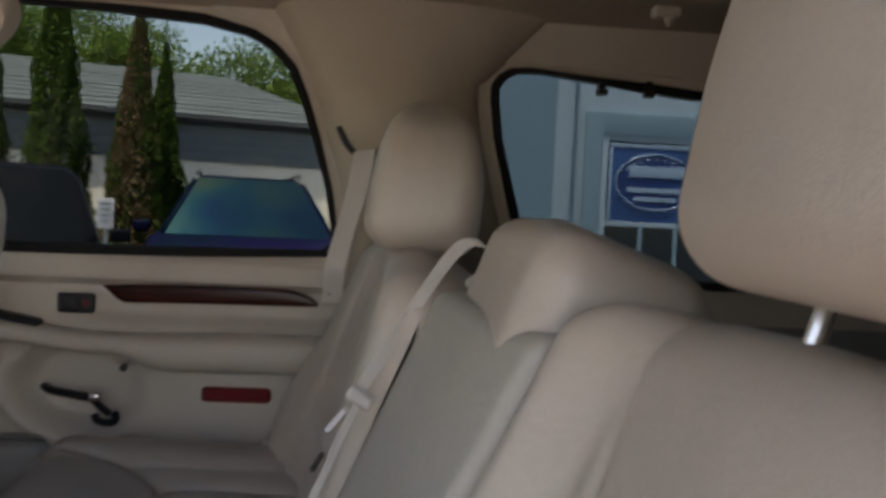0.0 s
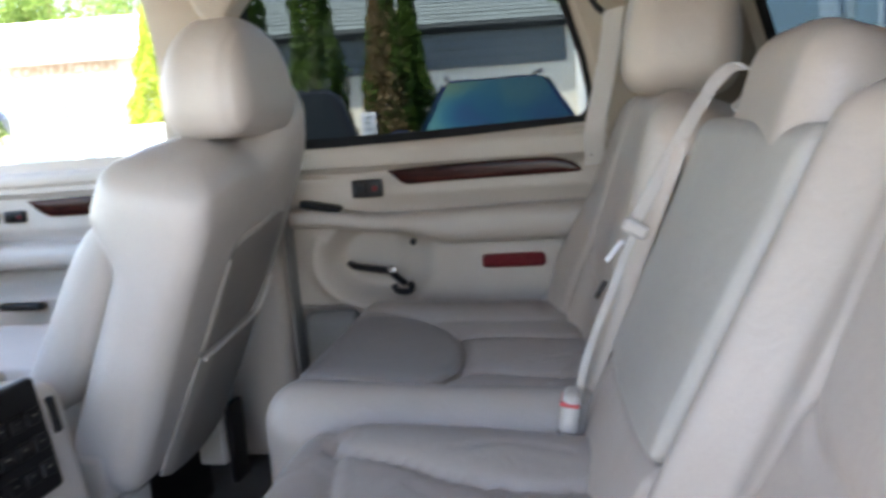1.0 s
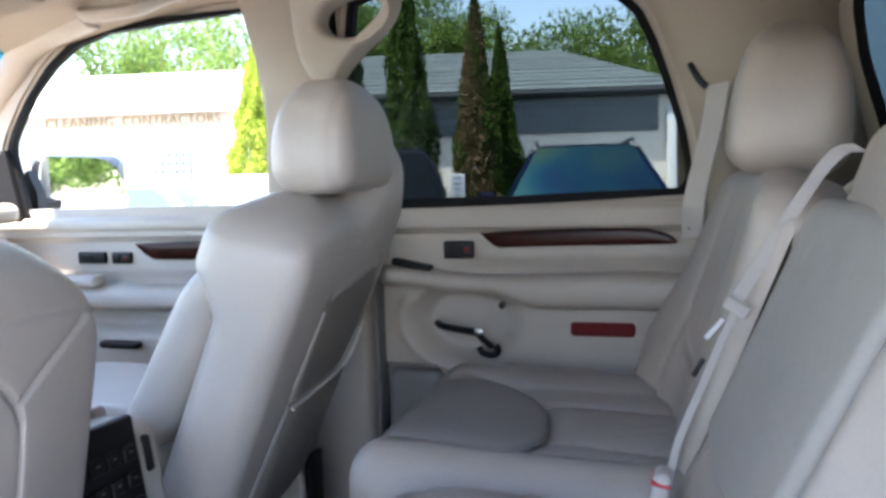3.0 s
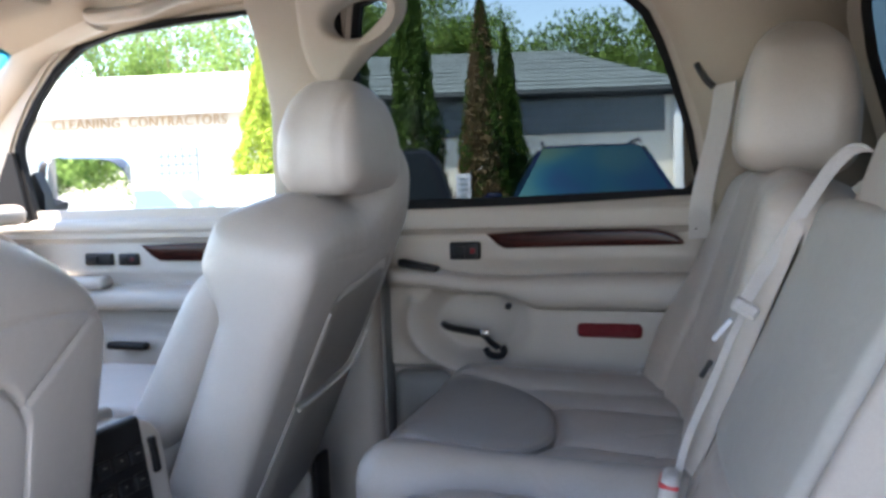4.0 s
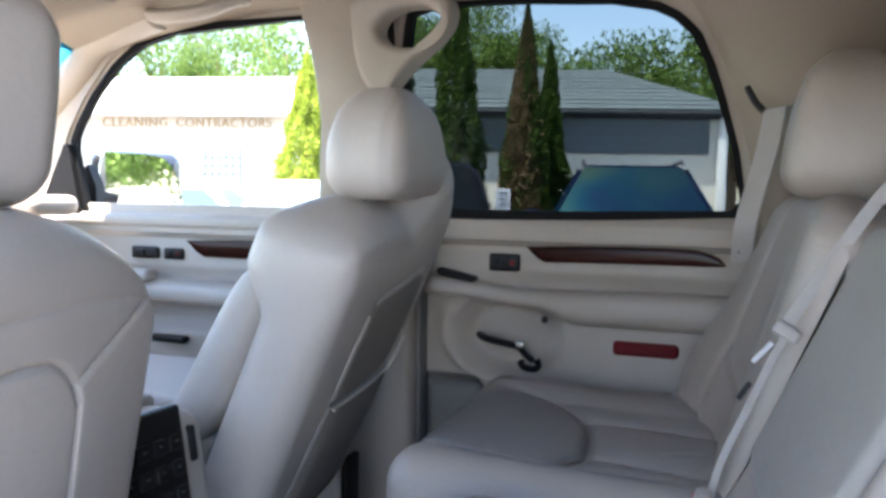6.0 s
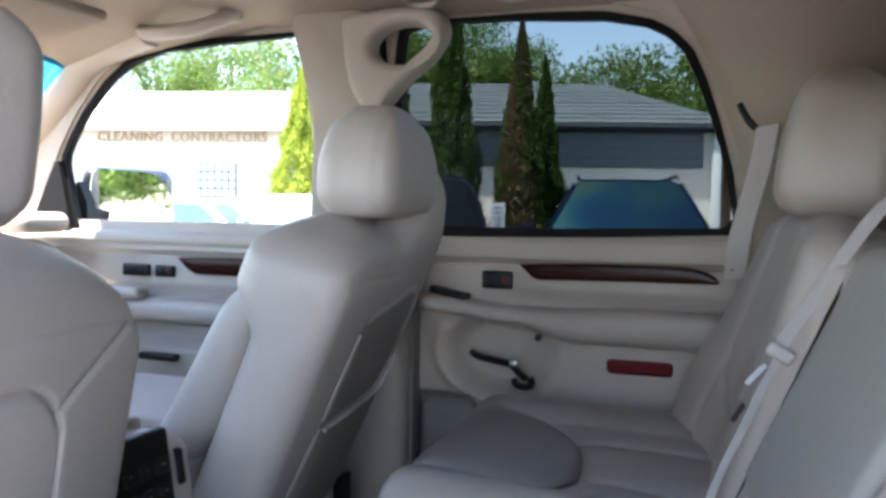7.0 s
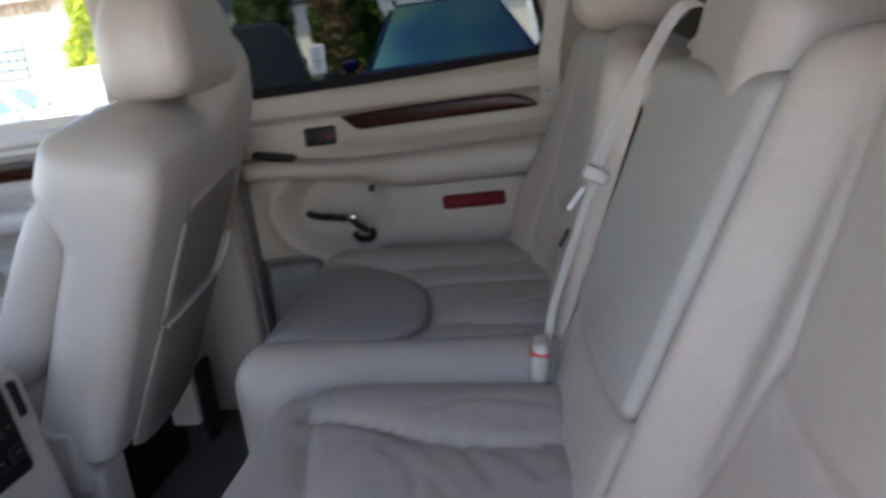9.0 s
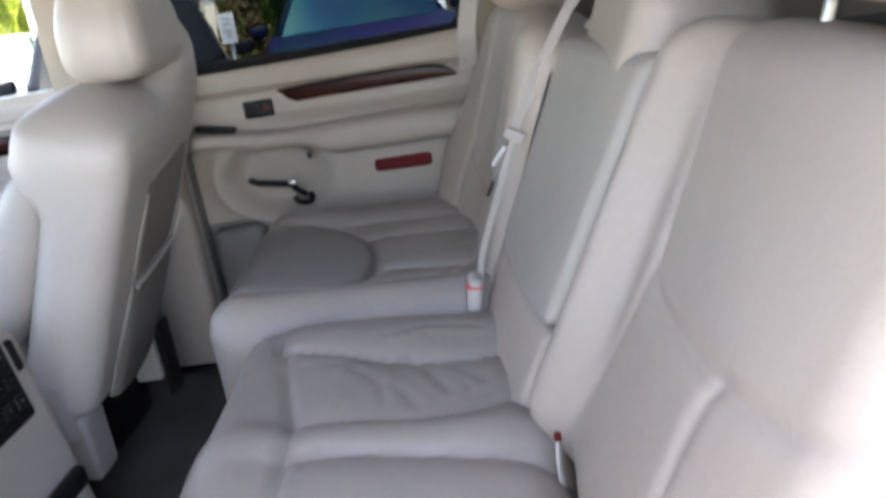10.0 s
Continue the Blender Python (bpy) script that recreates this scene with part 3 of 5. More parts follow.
# ---- doors ----
def door_face(x0, x1, profile, n=40):
    """A door lining: a sheet whose inner face follows y(x, z), closed behind."""
    zs = np.linspace(0.64, 1.318, 140)
    xs = np.linspace(x0, x1, n)
    v = [(x, profile(x, z), z) for z in zs for x in xs] + [(x, 0.84, z) for z in zs for x in xs]
    w = len(zs) * n
    f = [(l * w + i * n + j, l * w + i * n + j + 1, l * w + (i + 1) * n + j + 1, l * w + (i + 1) * n + j) for l in (0, 1) for i in range(len(zs) - 1) for j in range(n - 1)]
    for i in range(len(zs) - 1):
        for j in (0, n - 1):
            f.append((i * n + j, (i + 1) * n + j, w + (i + 1) * n + j, w + i * n + j))
    for j in range(n - 1):
        for i in (0, len(zs) - 1):
            f.append((i * n + j, i * n + j + 1, w + i * n + j + 1, w + i * n + j))
    return np.array(v), f


def step(a, b, t):
    s = np.clip((t - a) / (b - a), 0, 1)
    return s * s * (3 - 2 * s)


def rear_lining(x, z):
    y = 0.79
    y -= 0.014 * step(1.318, 1.29, z) * step(1.245, 1.262, z)
    y += 0.006 * math.exp(-((z - 1.247) / 0.005) ** 2)
    y += 0.012 * step(1.20, 1.165, z) * step(1.14, 1.158, z) * step(-0.50, -0.25, x)
    d = math.hypot((x + 0.325) / 0.135, (z - 1.06) / 0.098)
    y += 0.040 * step(1.0, 0.62, d) * step(-0.17, -0.30, x)
    y -= 0.009 * math.exp(-((d - 1.09) / 0.10) ** 2) * step(0.0, -0.03, z - 1.03 + (x + 0.30) * 0.6)
    y += 0.030 * step(-0.385, -0.40, x) * step(0.965, 0.95, z)
    return y


def switch(parent, x0, x1, z0, z1, y, red=True):
    s = part("window_switch", rbox(((x0 + x1) / 2, y, (z0 + z1) / 2), (x1 - x0, 0.016, z1 - z0), 0.006, k=2), BLACK, parent, "black window switch")
    w = x1 - x0
    part("rocker", rbox((x0 + w * 0.33, y - 0.009, (z0 + z1) / 2), (w * 0.38, 0.008, (z1 - z0) * 0.6), 0.003, k=2), BLACK, s)
    if red:
        part("lamp", rbox((x0 + w * 0.78, y - 0.008, (z0 + z1) / 2), (w * 0.16, 0.004, (z1 - z0) * 0.3), 0.0015, k=2), RED, s, "small red marker")
    return s


rear_door = thing("rear_door", (-0.2, 0.8, 0.62), "closed beige rear car door with dark burl wood strip and padded armrest", "car door")
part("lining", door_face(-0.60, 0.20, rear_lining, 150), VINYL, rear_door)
part("sill_strip", box(-0.57, 0.15, 0.788, 0.812, 1.312, 1.322, 0.003), RUBBER, rear_door, "black rubber sill strip")
wood_top = smooth_path([(-0.290, 1.247), (-0.185, 1.2515), (-0.056, 1.2535), (0.035, 1.253), (0.068, 1.248), (0.094, 1.238), (0.108, 1.224)], 8)
wood_low = [(0.102, 1.2215), (0.06, 1.2205), (-0.056, 1.2195), (-0.184, 1.2175), (-0.250, 1.2155), (-0.264, 1.222)]


def strip(upper, lower, y):
    """A convex trim strip between two edge lines in (x, z)."""
    ring = resample([tuple(p) for p in upper] + [tuple(p) for p in lower], 140)
    P = np.array(ring)
    lo_ = np.array(sorted([tuple(p) for p in lower] + [tuple(upper[0]), tuple(upper[-1])]))
    up_ = np.array(sorted(tuple(p) for p in upper))
    mid = (np.interp(P[:, 0], up_[:, 0], up_[:, 1]) + np.interp(P[:, 0], lo_[:, 0], lo_[:, 1])) / 2
    cx, n = P[:, 0].mean(), len(P)
    v, f = [], []
    for out, k in ((0.0, 1.0), (0.004, 0.99), (0.0065, 0.90), (0.008, 0.62), (0.0085, 0.2)):
        v += [(cx + (x - cx) * (0.96 + 0.04 * k), y - out, m + (z - m) * k) for (x, z), m in zip(ring, mid)]
    for l in range(4):
        f += [(l * n + i, l * n + (i + 1) % n, (l + 1) * n + (i + 1) % n, (l + 1) * n + i) for i in range(n)]
    return np.array(v), f + [tuple(range(4 * n, 5 * n))]


part("wood_strip", strip(wood_top, wood_low, 0.786), WOOD, rear_door, "glossy dark red burl wood strip")
switch(rear_door, -0.371, -0.304, 1.193, 1.231, 0.786)
part("pull_lever", pad((-0.440, 0.776, 1.181), (0.090, 0.03, 0.016), 0.007, (2, 1, 1), lambda v: lean(v, (-0.440, 1.181), 11)), BLACK, rear_door, "black pull lever")


def armrest_pad(x0, x1, ztop, zbot, out):
    """A padded rest whose top and underside follow ztop(x) and zbot(x)."""
    xs = np.linspace(x0, x1, 50)
    m = 16
    v, f = [], []
    for x in xs:
        zt, zb = ztop(x), zbot(x)
        e = min(1, (x - x0) / 0.05 + 0.25, (x1 - x) / 0.04 + 0.5)
        for j in range(m):
            a = math.pi * (j / (m - 1)) - math.pi / 2
            v.append((x, 0.795 - out * e * abs(math.cos(a)) ** 0.55, (zt + zb) / 2 + (zt - zb) / 2 * abs(math.sin(a)) ** 0.8 * (1 if a > 0 else -1)))
    n = len(xs)
    f = [(i * m + j, i * m + j + 1, (i + 1) * m + j + 1, (i + 1) * m + j) for i in range(n - 1) for j in range(m - 1)]
    return np.array(v), f + [tuple(range(m)), tuple(range((n - 1) * m, n * m))]


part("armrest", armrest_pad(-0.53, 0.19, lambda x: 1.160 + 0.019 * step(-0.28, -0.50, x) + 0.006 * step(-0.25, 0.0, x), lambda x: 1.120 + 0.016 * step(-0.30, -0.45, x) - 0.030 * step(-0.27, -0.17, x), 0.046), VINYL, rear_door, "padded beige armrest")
part("screw_cover", tube([(-0.238, 0.752, 1.103), (-0.236, 0.738, 1.102)], 0.007, 10), BLACK, rear_door)
handle = part("door_handle", tube(smooth_path([(-0.392, 0.795, 1.052), (-0.375, 0.778, 1.049), (-0.33, 0.772, 1.043), (-0.30, 0.772, 1.037), (-0.285, 0.774, 1.022), (-0.268, 0.776, 1.008)]), [0.010] * 22 + [0.009] * 19, 10, 0.8), BLACK, rear_door, "black door handle with a chrome tip")
part("chrome_tip", rbox((-0.293, 0.764, 1.042), (0.021, 0.014, 0.016), 0.006, k=2), CHROME, handle)
part("hook", tube(smooth_path([(-0.262, 0.776, 1.012), (-0.257, 0.776, 1.0), (-0.268, 0.776, 0.992), (-0.290, 0.778, 0.995), (-0.297, 0.782, 1.006)]), 0.0075, 8), BLACK, handle)
part("reflector", rbox((-0.041, 0.790, 1.0485), (0.130, 0.022, 0.029), 0.0095, (2, 1, 1), 3), RED, rear_door, "dark red safety reflector")
part("storage_pocket", rbox((-0.44, 0.785, 0.85), (0.13, 0.05, 0.21), 0.03, (2, 1, 2)), VINYL_DARK, rear_door, "grey lower storage pocket")


def front_lining(x, z):
    y = 0.79 - 0.016 * step(1.30, 1.27, z) * step(1.235, 1.25, z)
    y += 0.012 * step(1.17, 1.14, z)
    y -= 0.030 * step(1.04, 1.0, z) * step(0.86, 0.9, z)
    return y


front_door = thing("front_door", (-1.15, 0.8, 0.62), "closed beige front car door with wood strip and two switches", "car door")
part("lining", door_face(-1.72, -0.70, front_lining, 50), LIT_VINYL, front_door)
part("sill_pad", rbox((-1.2, 0.79, 1.277), (1.0, 0.05, 0.035), 0.015, (3, 1, 1)), LIT_VINYL, front_door)
fw = smooth_path([(-1.152, 1.231), (-1.05, 1.234), (-0.90, 1.235), (-0.78, 1.232)], 5)
part("wood_strip", strip(fw, [(-0.782, 1.195), (-0.95, 1.192), (-1.10, 1.192), (-1.125, 1.205)], 0.786), WOOD, front_door, "glossy red burl wood strip")
switch(front_door, -1.322, -1.240, 1.182, 1.212, 0.786, False)
switch(front_door, -1.222, -1.165, 1.182, 1.211, 0.786)
part("armrest", armrest_pad(-1.50, -0.75, lambda x: 1.135, lambda x: 1.075, 0.07), LIT_VINYL, front_door, "padded beige armrest")
part("mirror_sail", slab([(-1.61, 1.30), (-1.475, 1.30), (-1.512, 1.468), (-1.525, 1.468)], 0.765, 0.7795), RUBBER, front_door, "black triangular corner cover")
part("pull", rbox((-1.30, 0.74, 1.145), (0.16, 0.05, 0.03), 0.014, k=3), LIT_VINYL, front_door)
part("door_handle", rbox((-1.18, 0.745, 0.992), (0.11, 0.03, 0.018), 0.008, k=2), BLACK, front_door, "black door handle")
part("pocket", rbox((-1.25, 0.75, 0.80), (0.6, 0.08, 0.2), 0.03, (3, 1, 2)), LIT_VINYL, front_door)

mirror = thing("wing_mirror", (-1.5, 0.9, 1.25), "black wing mirror with a large rounded glass", "mirror")
part("housing", turn(rbox((-1.525, 1.03, 1.378), (0.08, 0.262, 0.172), 0.038, (1, 3, 2)), (-1.525, 1.03), -23.5), PAINT, mirror)
rim_line = curve_loop([(-0.119, -0.070), (-0.119, 0.066), (-0.06, 0.077), (0.04, 0.073), (0.085, 0.046), (0.112, -0.010), (0.117, -0.062), (0.05, -0.074), (-0.06, -0.076)], 5)
part("mirror_glass", turn(slab([(-1.525 + p, 1.378 + q) for p, q in rim_line], 0.984, 0.987), (-1.525, 1.03), 66.5), MIRROR, mirror, smooth=False)
part("bracket", tube([(-1.55, 0.84, 1.31), (-1.54, 0.95, 1.33), (-1.53, 1.0, 1.36)], 0.03, 10), BLACK, mirror)
part("sail", slab([(-1.70, 1.27), (-1.50, 1.27), (-1.50, 1.36), (-1.53, 1.42)], 0.85, 0.88), BLACK, mirror)


# ---- seats ----
def headrest(y, x, z0, z1, deg, parent, depth=0.125, width=0.265, dome=0.3, posts=0.05, rear_seam=None, r=0.052, egg=0.45, hide=None, taper=0.28, oval=None):
    h = z1 - z0

    def shape(v):
        t = (v[:, 2] + h / 2) / h
        s = np.abs(v[:, 1]) / (width / 2)
        v = v.copy()
        k = 1 - dome * np.clip(t - egg, 0, 1) ** 2
        if oval is not None:
            k = np.sqrt(1 - 0.94 * np.clip((t - oval) / (1 - oval), 0, 1) ** 2.1)
            v[:, 0] *= k**0.5
        v[:, 1] *= k * (1 - 0.05 * (1 - t))
        v[:, 0] *= 1 - taper * np.clip(t - 0.4, 0, 1) ** 1.5
        v[:, 2] -= 0.012 * s**2 * np.clip(2 * t - 1, 0, 1)
        v[:, 0] -= 0.008 * np.cos(np.clip(s, 0, 1) * math.pi / 2) * (v[:, 0] < 0)
        if rear_seam is not None:
            d = np.abs(v[:, 0] - rear_seam)
            away = v.copy()
            away[:, 0] = 0
            ln = np.maximum(np.linalg.norm(away, axis=1, keepdims=True), 1e-6)
            v -= away / ln * (0.0032 * np.exp(-(d / 0.003) ** 2))[:, None]
        v = lean(v, (0, -h / 2), deg)
        return v + np.array((x, y, (z0 + z1) / 2))

    hr = part("headrest", pad((0, 0, 0), (depth, width, h), r, (16, 12, 10), shape), hide or LEATHER, parent, "rounded beige leather headrest")
    for s in (-1, 1):
        part("post", tube([(x - 0.03, y + s * 0.07, z0 - posts), (x, y + s * 0.07, z0 + 0.03)], 0.0055, 10), CHROME, hr, "chrome headrest post")
    return hr


def bench_back(y0, y1, H, T, base, deg, lines, grooves=0.006, puff=0.018, cut=(2, 44, 44), dip=0.02, swell=(), belly=0.0):
    """A seat back: its front face towards -x, with stitched grooves along lines in (y, height)."""
    c, w = (y0 + y1) / 2, y1 - y0

    def shape(v):
        v = v.copy()
        front = v[:, 0] < T * 0.35
        u, t = 2 * (v[:, 1] - c) / w, v[:, 2] / H
        v[:, 0] -= front * puff * (1 - np.abs(u) ** 2.5) * np.clip(1.15 - t, 0.25, 1)
        v[:, 2] -= dip * np.abs(u) ** 3 * np.clip(t - 0.5, 0, 1) * 2
        uv = np.stack([v[:, 1], v[:, 2]], 1)
        for ya, yb, low_d, top_d in swell:
            v[:, 0] += front * (low_d + (top_d - low_d) * np.clip(t, 0, 1)) * step(ya, yb, v[:, 1])
        v[:, 0] -= front * belly * np.exp(-((t - 0.30) / 0.20) ** 2) * np.clip(u, 0, 1) ** 0.7
        for line in lines:
            v[:, 0] += front * grooves * np.exp(-(dist(uv, line) / 0.008) ** 2)
        v = lean(v, (0, 0), deg)
        return v + np.array((base[0], 0, base[1]))

    return pad((T / 2, c, H / 2), (T, w, H), 0.05, cut, shape)


def curve2(pts, n=6):
    return [tuple(p) for p in smooth_path([(a, b) for a, b in pts], n)]


# passenger side section of the rear bench
seat_r = thing("rear_seat", (-0.1, 0.42, 0.62), "beige leather rear seat section with rounded headrest and grey cushion insert", "car seat", "rear bench")
fl = [curve2([(0.555, 0.0), (0.545, 0.10), (0.535, 0.2), (0.55, 0.33), (0.56, 0.49)]), curve2([(0.26, 0.0), (0.27, 0.12), (0.285, 0.22), (0.275, 0.33), (0.27, 0.49)]), curve2([(0.535, 0.23), (0.50, 0.19), (0.42, 0.175), (0.34, 0.19), (0.285, 0.23)])]
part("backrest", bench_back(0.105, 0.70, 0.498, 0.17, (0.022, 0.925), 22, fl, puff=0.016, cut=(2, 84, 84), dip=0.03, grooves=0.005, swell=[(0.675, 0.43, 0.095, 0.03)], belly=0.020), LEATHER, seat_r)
headrest(0.42, 0.270, 1.352, 1.566, 5, seat_r, depth=0.150, width=0.268, r=0.040, oval=0.22, taper=0.3)


def cushion_shape(y0, y1, x0, x1, lines, puff=0.014, hollow=None, g=0.007, skew=0.0, drop=0.016, folds=(), rolls=()):
    c, w, cx, l = (y0 + y1) / 2, y1 - y0, (x0 + x1) / 2, x1 - x0

    def shape(v):
        v = v.copy()
        up = v[:, 2] > 0.88
        u, s = 2 * (v[:, 1] - c) / w, 2 * (v[:, 0] - cx) / l
        v[:, 2] += up * (puff * (1 - np.abs(u) ** 3) + 0.010 * (-s) * (s < 0) - drop * np.clip(s, 0, 1))
        uv = v[:, :2].copy()
        if hollow:
            hx, hy, rx, ry, dd = hollow
            v[:, 2] -= up * dd * np.exp(-((uv[:, 0] - hx) / rx) ** 4 - ((uv[:, 1] - hy) / ry) ** 4)
        for line in lines:
            away = dist(uv, line)
            v[:, 2] -= up * (g * np.exp(-(away / 0.0075) ** 2) + 0.75 * g * np.exp(-(away / 0.030) ** 2))
        for ya, yb, rise in rolls:
            q = np.clip((uv[:, 1] - ya) / (yb - ya), 0, 1)
            v[:, 2] += up * rise * np.sin(math.pi * q) ** 0.7
        for line in folds:
            d = dist(uv, line)
            v[:, 2] += up * 0.0015 * (0.7 * np.exp(-((d - 0.014) / 0.010) ** 2) - np.exp(-(d / 0.006) ** 2))
        v[:, 0] += skew * (v[:, 1] - y0) * np.clip(-s, 0, 1)
        return v

    return shape


ins = curve2([(-0.313, 0.228), (-0.20, 0.213), (-0.115, 0.203), (-0.077, 0.222), (-0.058, 0.29), (-0.085, 0.417), (-0.165, 0.53), (-0.25, 0.583), (-0.322, 0.60)])
cl = [ins, [(-0.062, 0.275), (0.16, 0.24)], curve2([(-0.10, 0.45), (0.0, 0.455), (0.16, 0.44)])]
cl.append(curve2([(-0.115, 0.203), (-0.03, 0.195), (0.06, 0.19), (0.17, 0.185)]))
far_top = cushion_shape(0.09, 0.695, -0.302, 0.20, cl, 0.008, skew=-0.06, drop=0.004, rolls=[(0.085, 0.20, 0.016), (0.53, 0.70, 0.015)], folds=[curve2(p, 4) for p in ([(0.07, 0.215), (0.10, 0.25), (0.115, 0.29)], [(0.10, 0.205), (0.13, 0.235), (0.145, 0.275)], [(0.05, 0.30), (0.10, 0.33), (0.15, 0.335)])])
part("cushion", pad((-0.051, 0.3925, 0.86), (0.502, 0.605, 0.24), 0.055, (64, 76, 3), far_top), SHADED_LEATHER, seat_r)


def insert_pad(outline, surface):
    """A padded panel let into a cushion, following its top."""
    mid = np.mean(outline, axis=0)
    ring = rays(outline, tuple(mid), 72)
    v, f, n = [], [], len(ring)
    for k, up in ((1.0, -0.008), (0.985, -0.002), (0.95, 0.0015), (0.85, 0.0035), (0.65, 0.005), (0.4, 0.006), (0.15, 0.006)):
        for x, y in ring:
            px, py = mid[0] + (x - mid[0]) * k, mid[1] + (y - mid[1]) * k
            q = max(0.0, -0.249 - px)
            v.append((px, py, 0.98 + up - (0.055 - math.sqrt(max(0.0, 0.055**2 - min(q, 0.054) ** 2)))))
    for l in range(6):
        f += [(l * n + i, l * n + (i + 1) % n, (l + 1) * n + (i + 1) % n, (l + 1) * n + i) for i in range(n)]
    v = np.array(v)
    flat = v.copy()
    flat[:, 2] = 0.98
    shaped = surface(flat)
    v[:, 0] = shaped[:, 0]
    v[:, 2] += shaped[:, 2] - 0.98
    return v, f + [tuple(range(6 * n, 7 * n))]


plain_top = cushion_shape(0.09, 0.695, -0.302, 0.20, [], 0.008, skew=-0.06, drop=0.004)
part("cushion_insert", insert_pad([tuple(p) for p in ins], plain_top), LEATHER_INSERT, seat_r, "grey leather cushion insert")
part("seat_base", rbox((-0.08, 0.42, 0.68), (0.36, 0.5, 0.12), 0.02), BLACK, seat_r, "black seat frame")
part("hinge_cover", rbox((0.035, 0.706, 0.974), (0.030, 0.020, 0.030), 0.009, k=3), WEB, seat_r)
part("recline_lever", rbox((0.028, 0.695, 0.965), (0.04, 0.015, 0.012), 0.005, k=2), BLACK, seat_r)

# driver side section with the centre armrest
seat_l = thing("rear_seat", (0.0, -0.3, 0.62), "beige leather rear seat section with raised centre armrest", "car seat", "rear bench")
nl = [
    curve2([(-0.303, 0.49), (-0.318, 0.42), (-0.333, 0.37), (-0.35, 0.29), (-0.352, 0.25), (-0.335, 0.174), (-0.295, 0.065), (-0.275, 0.0)]),
    curve2([(-0.353, 0.275), (-0.365, 0.25), (-0.40, 0.238), (-0.45, 0.238), (-0.51, 0.242), (-0.565, 0.248), (-0.647, 0.266), (-0.70, 0.30), (-0.715, 0.36), (-0.72, 0.47)]),
    [(-0.56, 0.247), (-0.548, 0.2), (-0.546, 0.15), (-0.54, 0.0)],
]
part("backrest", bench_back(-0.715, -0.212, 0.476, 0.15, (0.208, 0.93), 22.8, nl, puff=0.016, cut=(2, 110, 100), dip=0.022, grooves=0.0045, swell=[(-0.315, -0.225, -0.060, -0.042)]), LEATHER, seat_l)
headrest(-0.49, 0.432, 1.369, 1.58, 10, seat_l, depth=0.15, width=0.285, dome=0.34, posts=0.07, r=0.040)
part("centre_back", bench_back(-0.215, 0.124, 0.43, 0.10, (0.27, 0.93), 22.8, [], cut=(2, 8, 8)), LEATHER, seat_l)


def bolster_top(v):
    v = v.copy()
    u = (v[:, 1] + 0.030) / 0.165
    v[:, 2] += 0.006 * (1 - u**4) - 0.02 * np.clip(-u - 0.3, 0, 1) ** 1.5
    v[:, 0] -= 0.008 * (1 - u**4) * (v[:, 0] < 0.40)
    return v


part("centre_headrest", pad((0.404, -0.030, 1.320), (0.15, 0.325, 0.134), 0.036, (8, 40, 6), lambda v: lean(bolster_top(v), (0.402, 1.346), 20)), LEATHER, seat_l, "padded centre top roll of the bench")


def arm_front(y, z):
    w = (y + 0.22) / 0.325
    return w * (0.164 + 0.437 * (z - 1.055)) + (1 - w) * (0.199 + 0.482 * (z - 1.055))


def arm_shape(v):
    v = v.copy()
    u = (v[:, 1] + 0.0575) / 0.1625
    front = v[:, 0] < 0.05
    v[:, 0] += arm_front(v[:, 1], v[:, 2]) - front * 0.007 * (1 - np.abs(u) ** 3)
    return v


part("armrest_base", pad((0.068, -0.0475, 0.990), (0.12, 0.345, 0.122), 0.016, (2, 20, 4), arm_shape), LEATHER, seat_l)
part("armrest", pad((0.06, -0.0470, 1.190), (0.12, 0.346, 0.268), 0.013, (2, 60, 14), arm_shape), ARM_LEATHER, seat_l, "folded-up grey-beige leather centre armrest")
strap = smooth_path([(0.352, 0.122, 1.344), (0.326, 0.112, 1.342), (0.314, 0.092, 1.338), (0.318, 0.068, 1.334), (0.345, 0.052, 1.330)], 6)
part("inner_side", bench_back(0.055, 0.20, 0.42, 0.10, (0.132, 0.93), 22.8, [], cut=(2, 8, 8)), LEATHER, seat_r)
part("release_strap", ribbon(strap, (0.75, 0.1, 0.62), 0.013, 0.003), ARM_LEATHER, seat_l, "beige leather armrest pull strap")
nc = [[(-0.06, -0.66), (-0.075, -0.24), (-0.14, 0.07)], curve2([(-0.117, -0.019), (-0.05, -0.045), (0.012, -0.071), (0.08, -0.078), (0.143, -0.066), (0.2, -0.05)]), curve2([(-0.077, -0.213), (0.0, -0.228), (0.059, -0.23), (0.11, -0.215), (0.2, -0.16)]), [(-0.06, -0.29), (0.06, -0.30), (0.2, -0.32)], [(-0.06, -0.55), (0.2, -0.56)]]
folds = [curve2(p, 4) for p in (
    [(0.03, -0.065), (0.045, -0.095), (0.085, -0.172)], [(0.02, -0.155), (0.05, -0.205)], [(0.06, -0.07), (0.085, -0.10), (0.125, -0.15)],
    [(0.10, -0.075), (0.13, -0.09), (0.16, -0.13)], [(-0.03, -0.10), (0.0, -0.14), (0.012, -0.19)], [(0.0, -0.02), (0.05, 0.0), (0.12, -0.01)])]
part("cushion", pad((0.016, -0.300, 0.855), (0.398, 0.803, 0.24), 0.070, (60, 100, 3), cushion_shape(-0.702, 0.101, -0.205, 0.215, nc, 0.012, (0.03, -0.12, 0.16, 0.10, 0.006), 0.008, skew=-0.06, folds=folds, rolls=[(-0.075, 0.100, 0.008), (-0.30, -0.22, 0.005)])), SHADED_LEATHER, seat_l)
part("seat_base", rbox((0.0, -0.28, 0.68), (0.38, 0.76, 0.12), 0.02), BLACK, seat_l, "black seat frame")
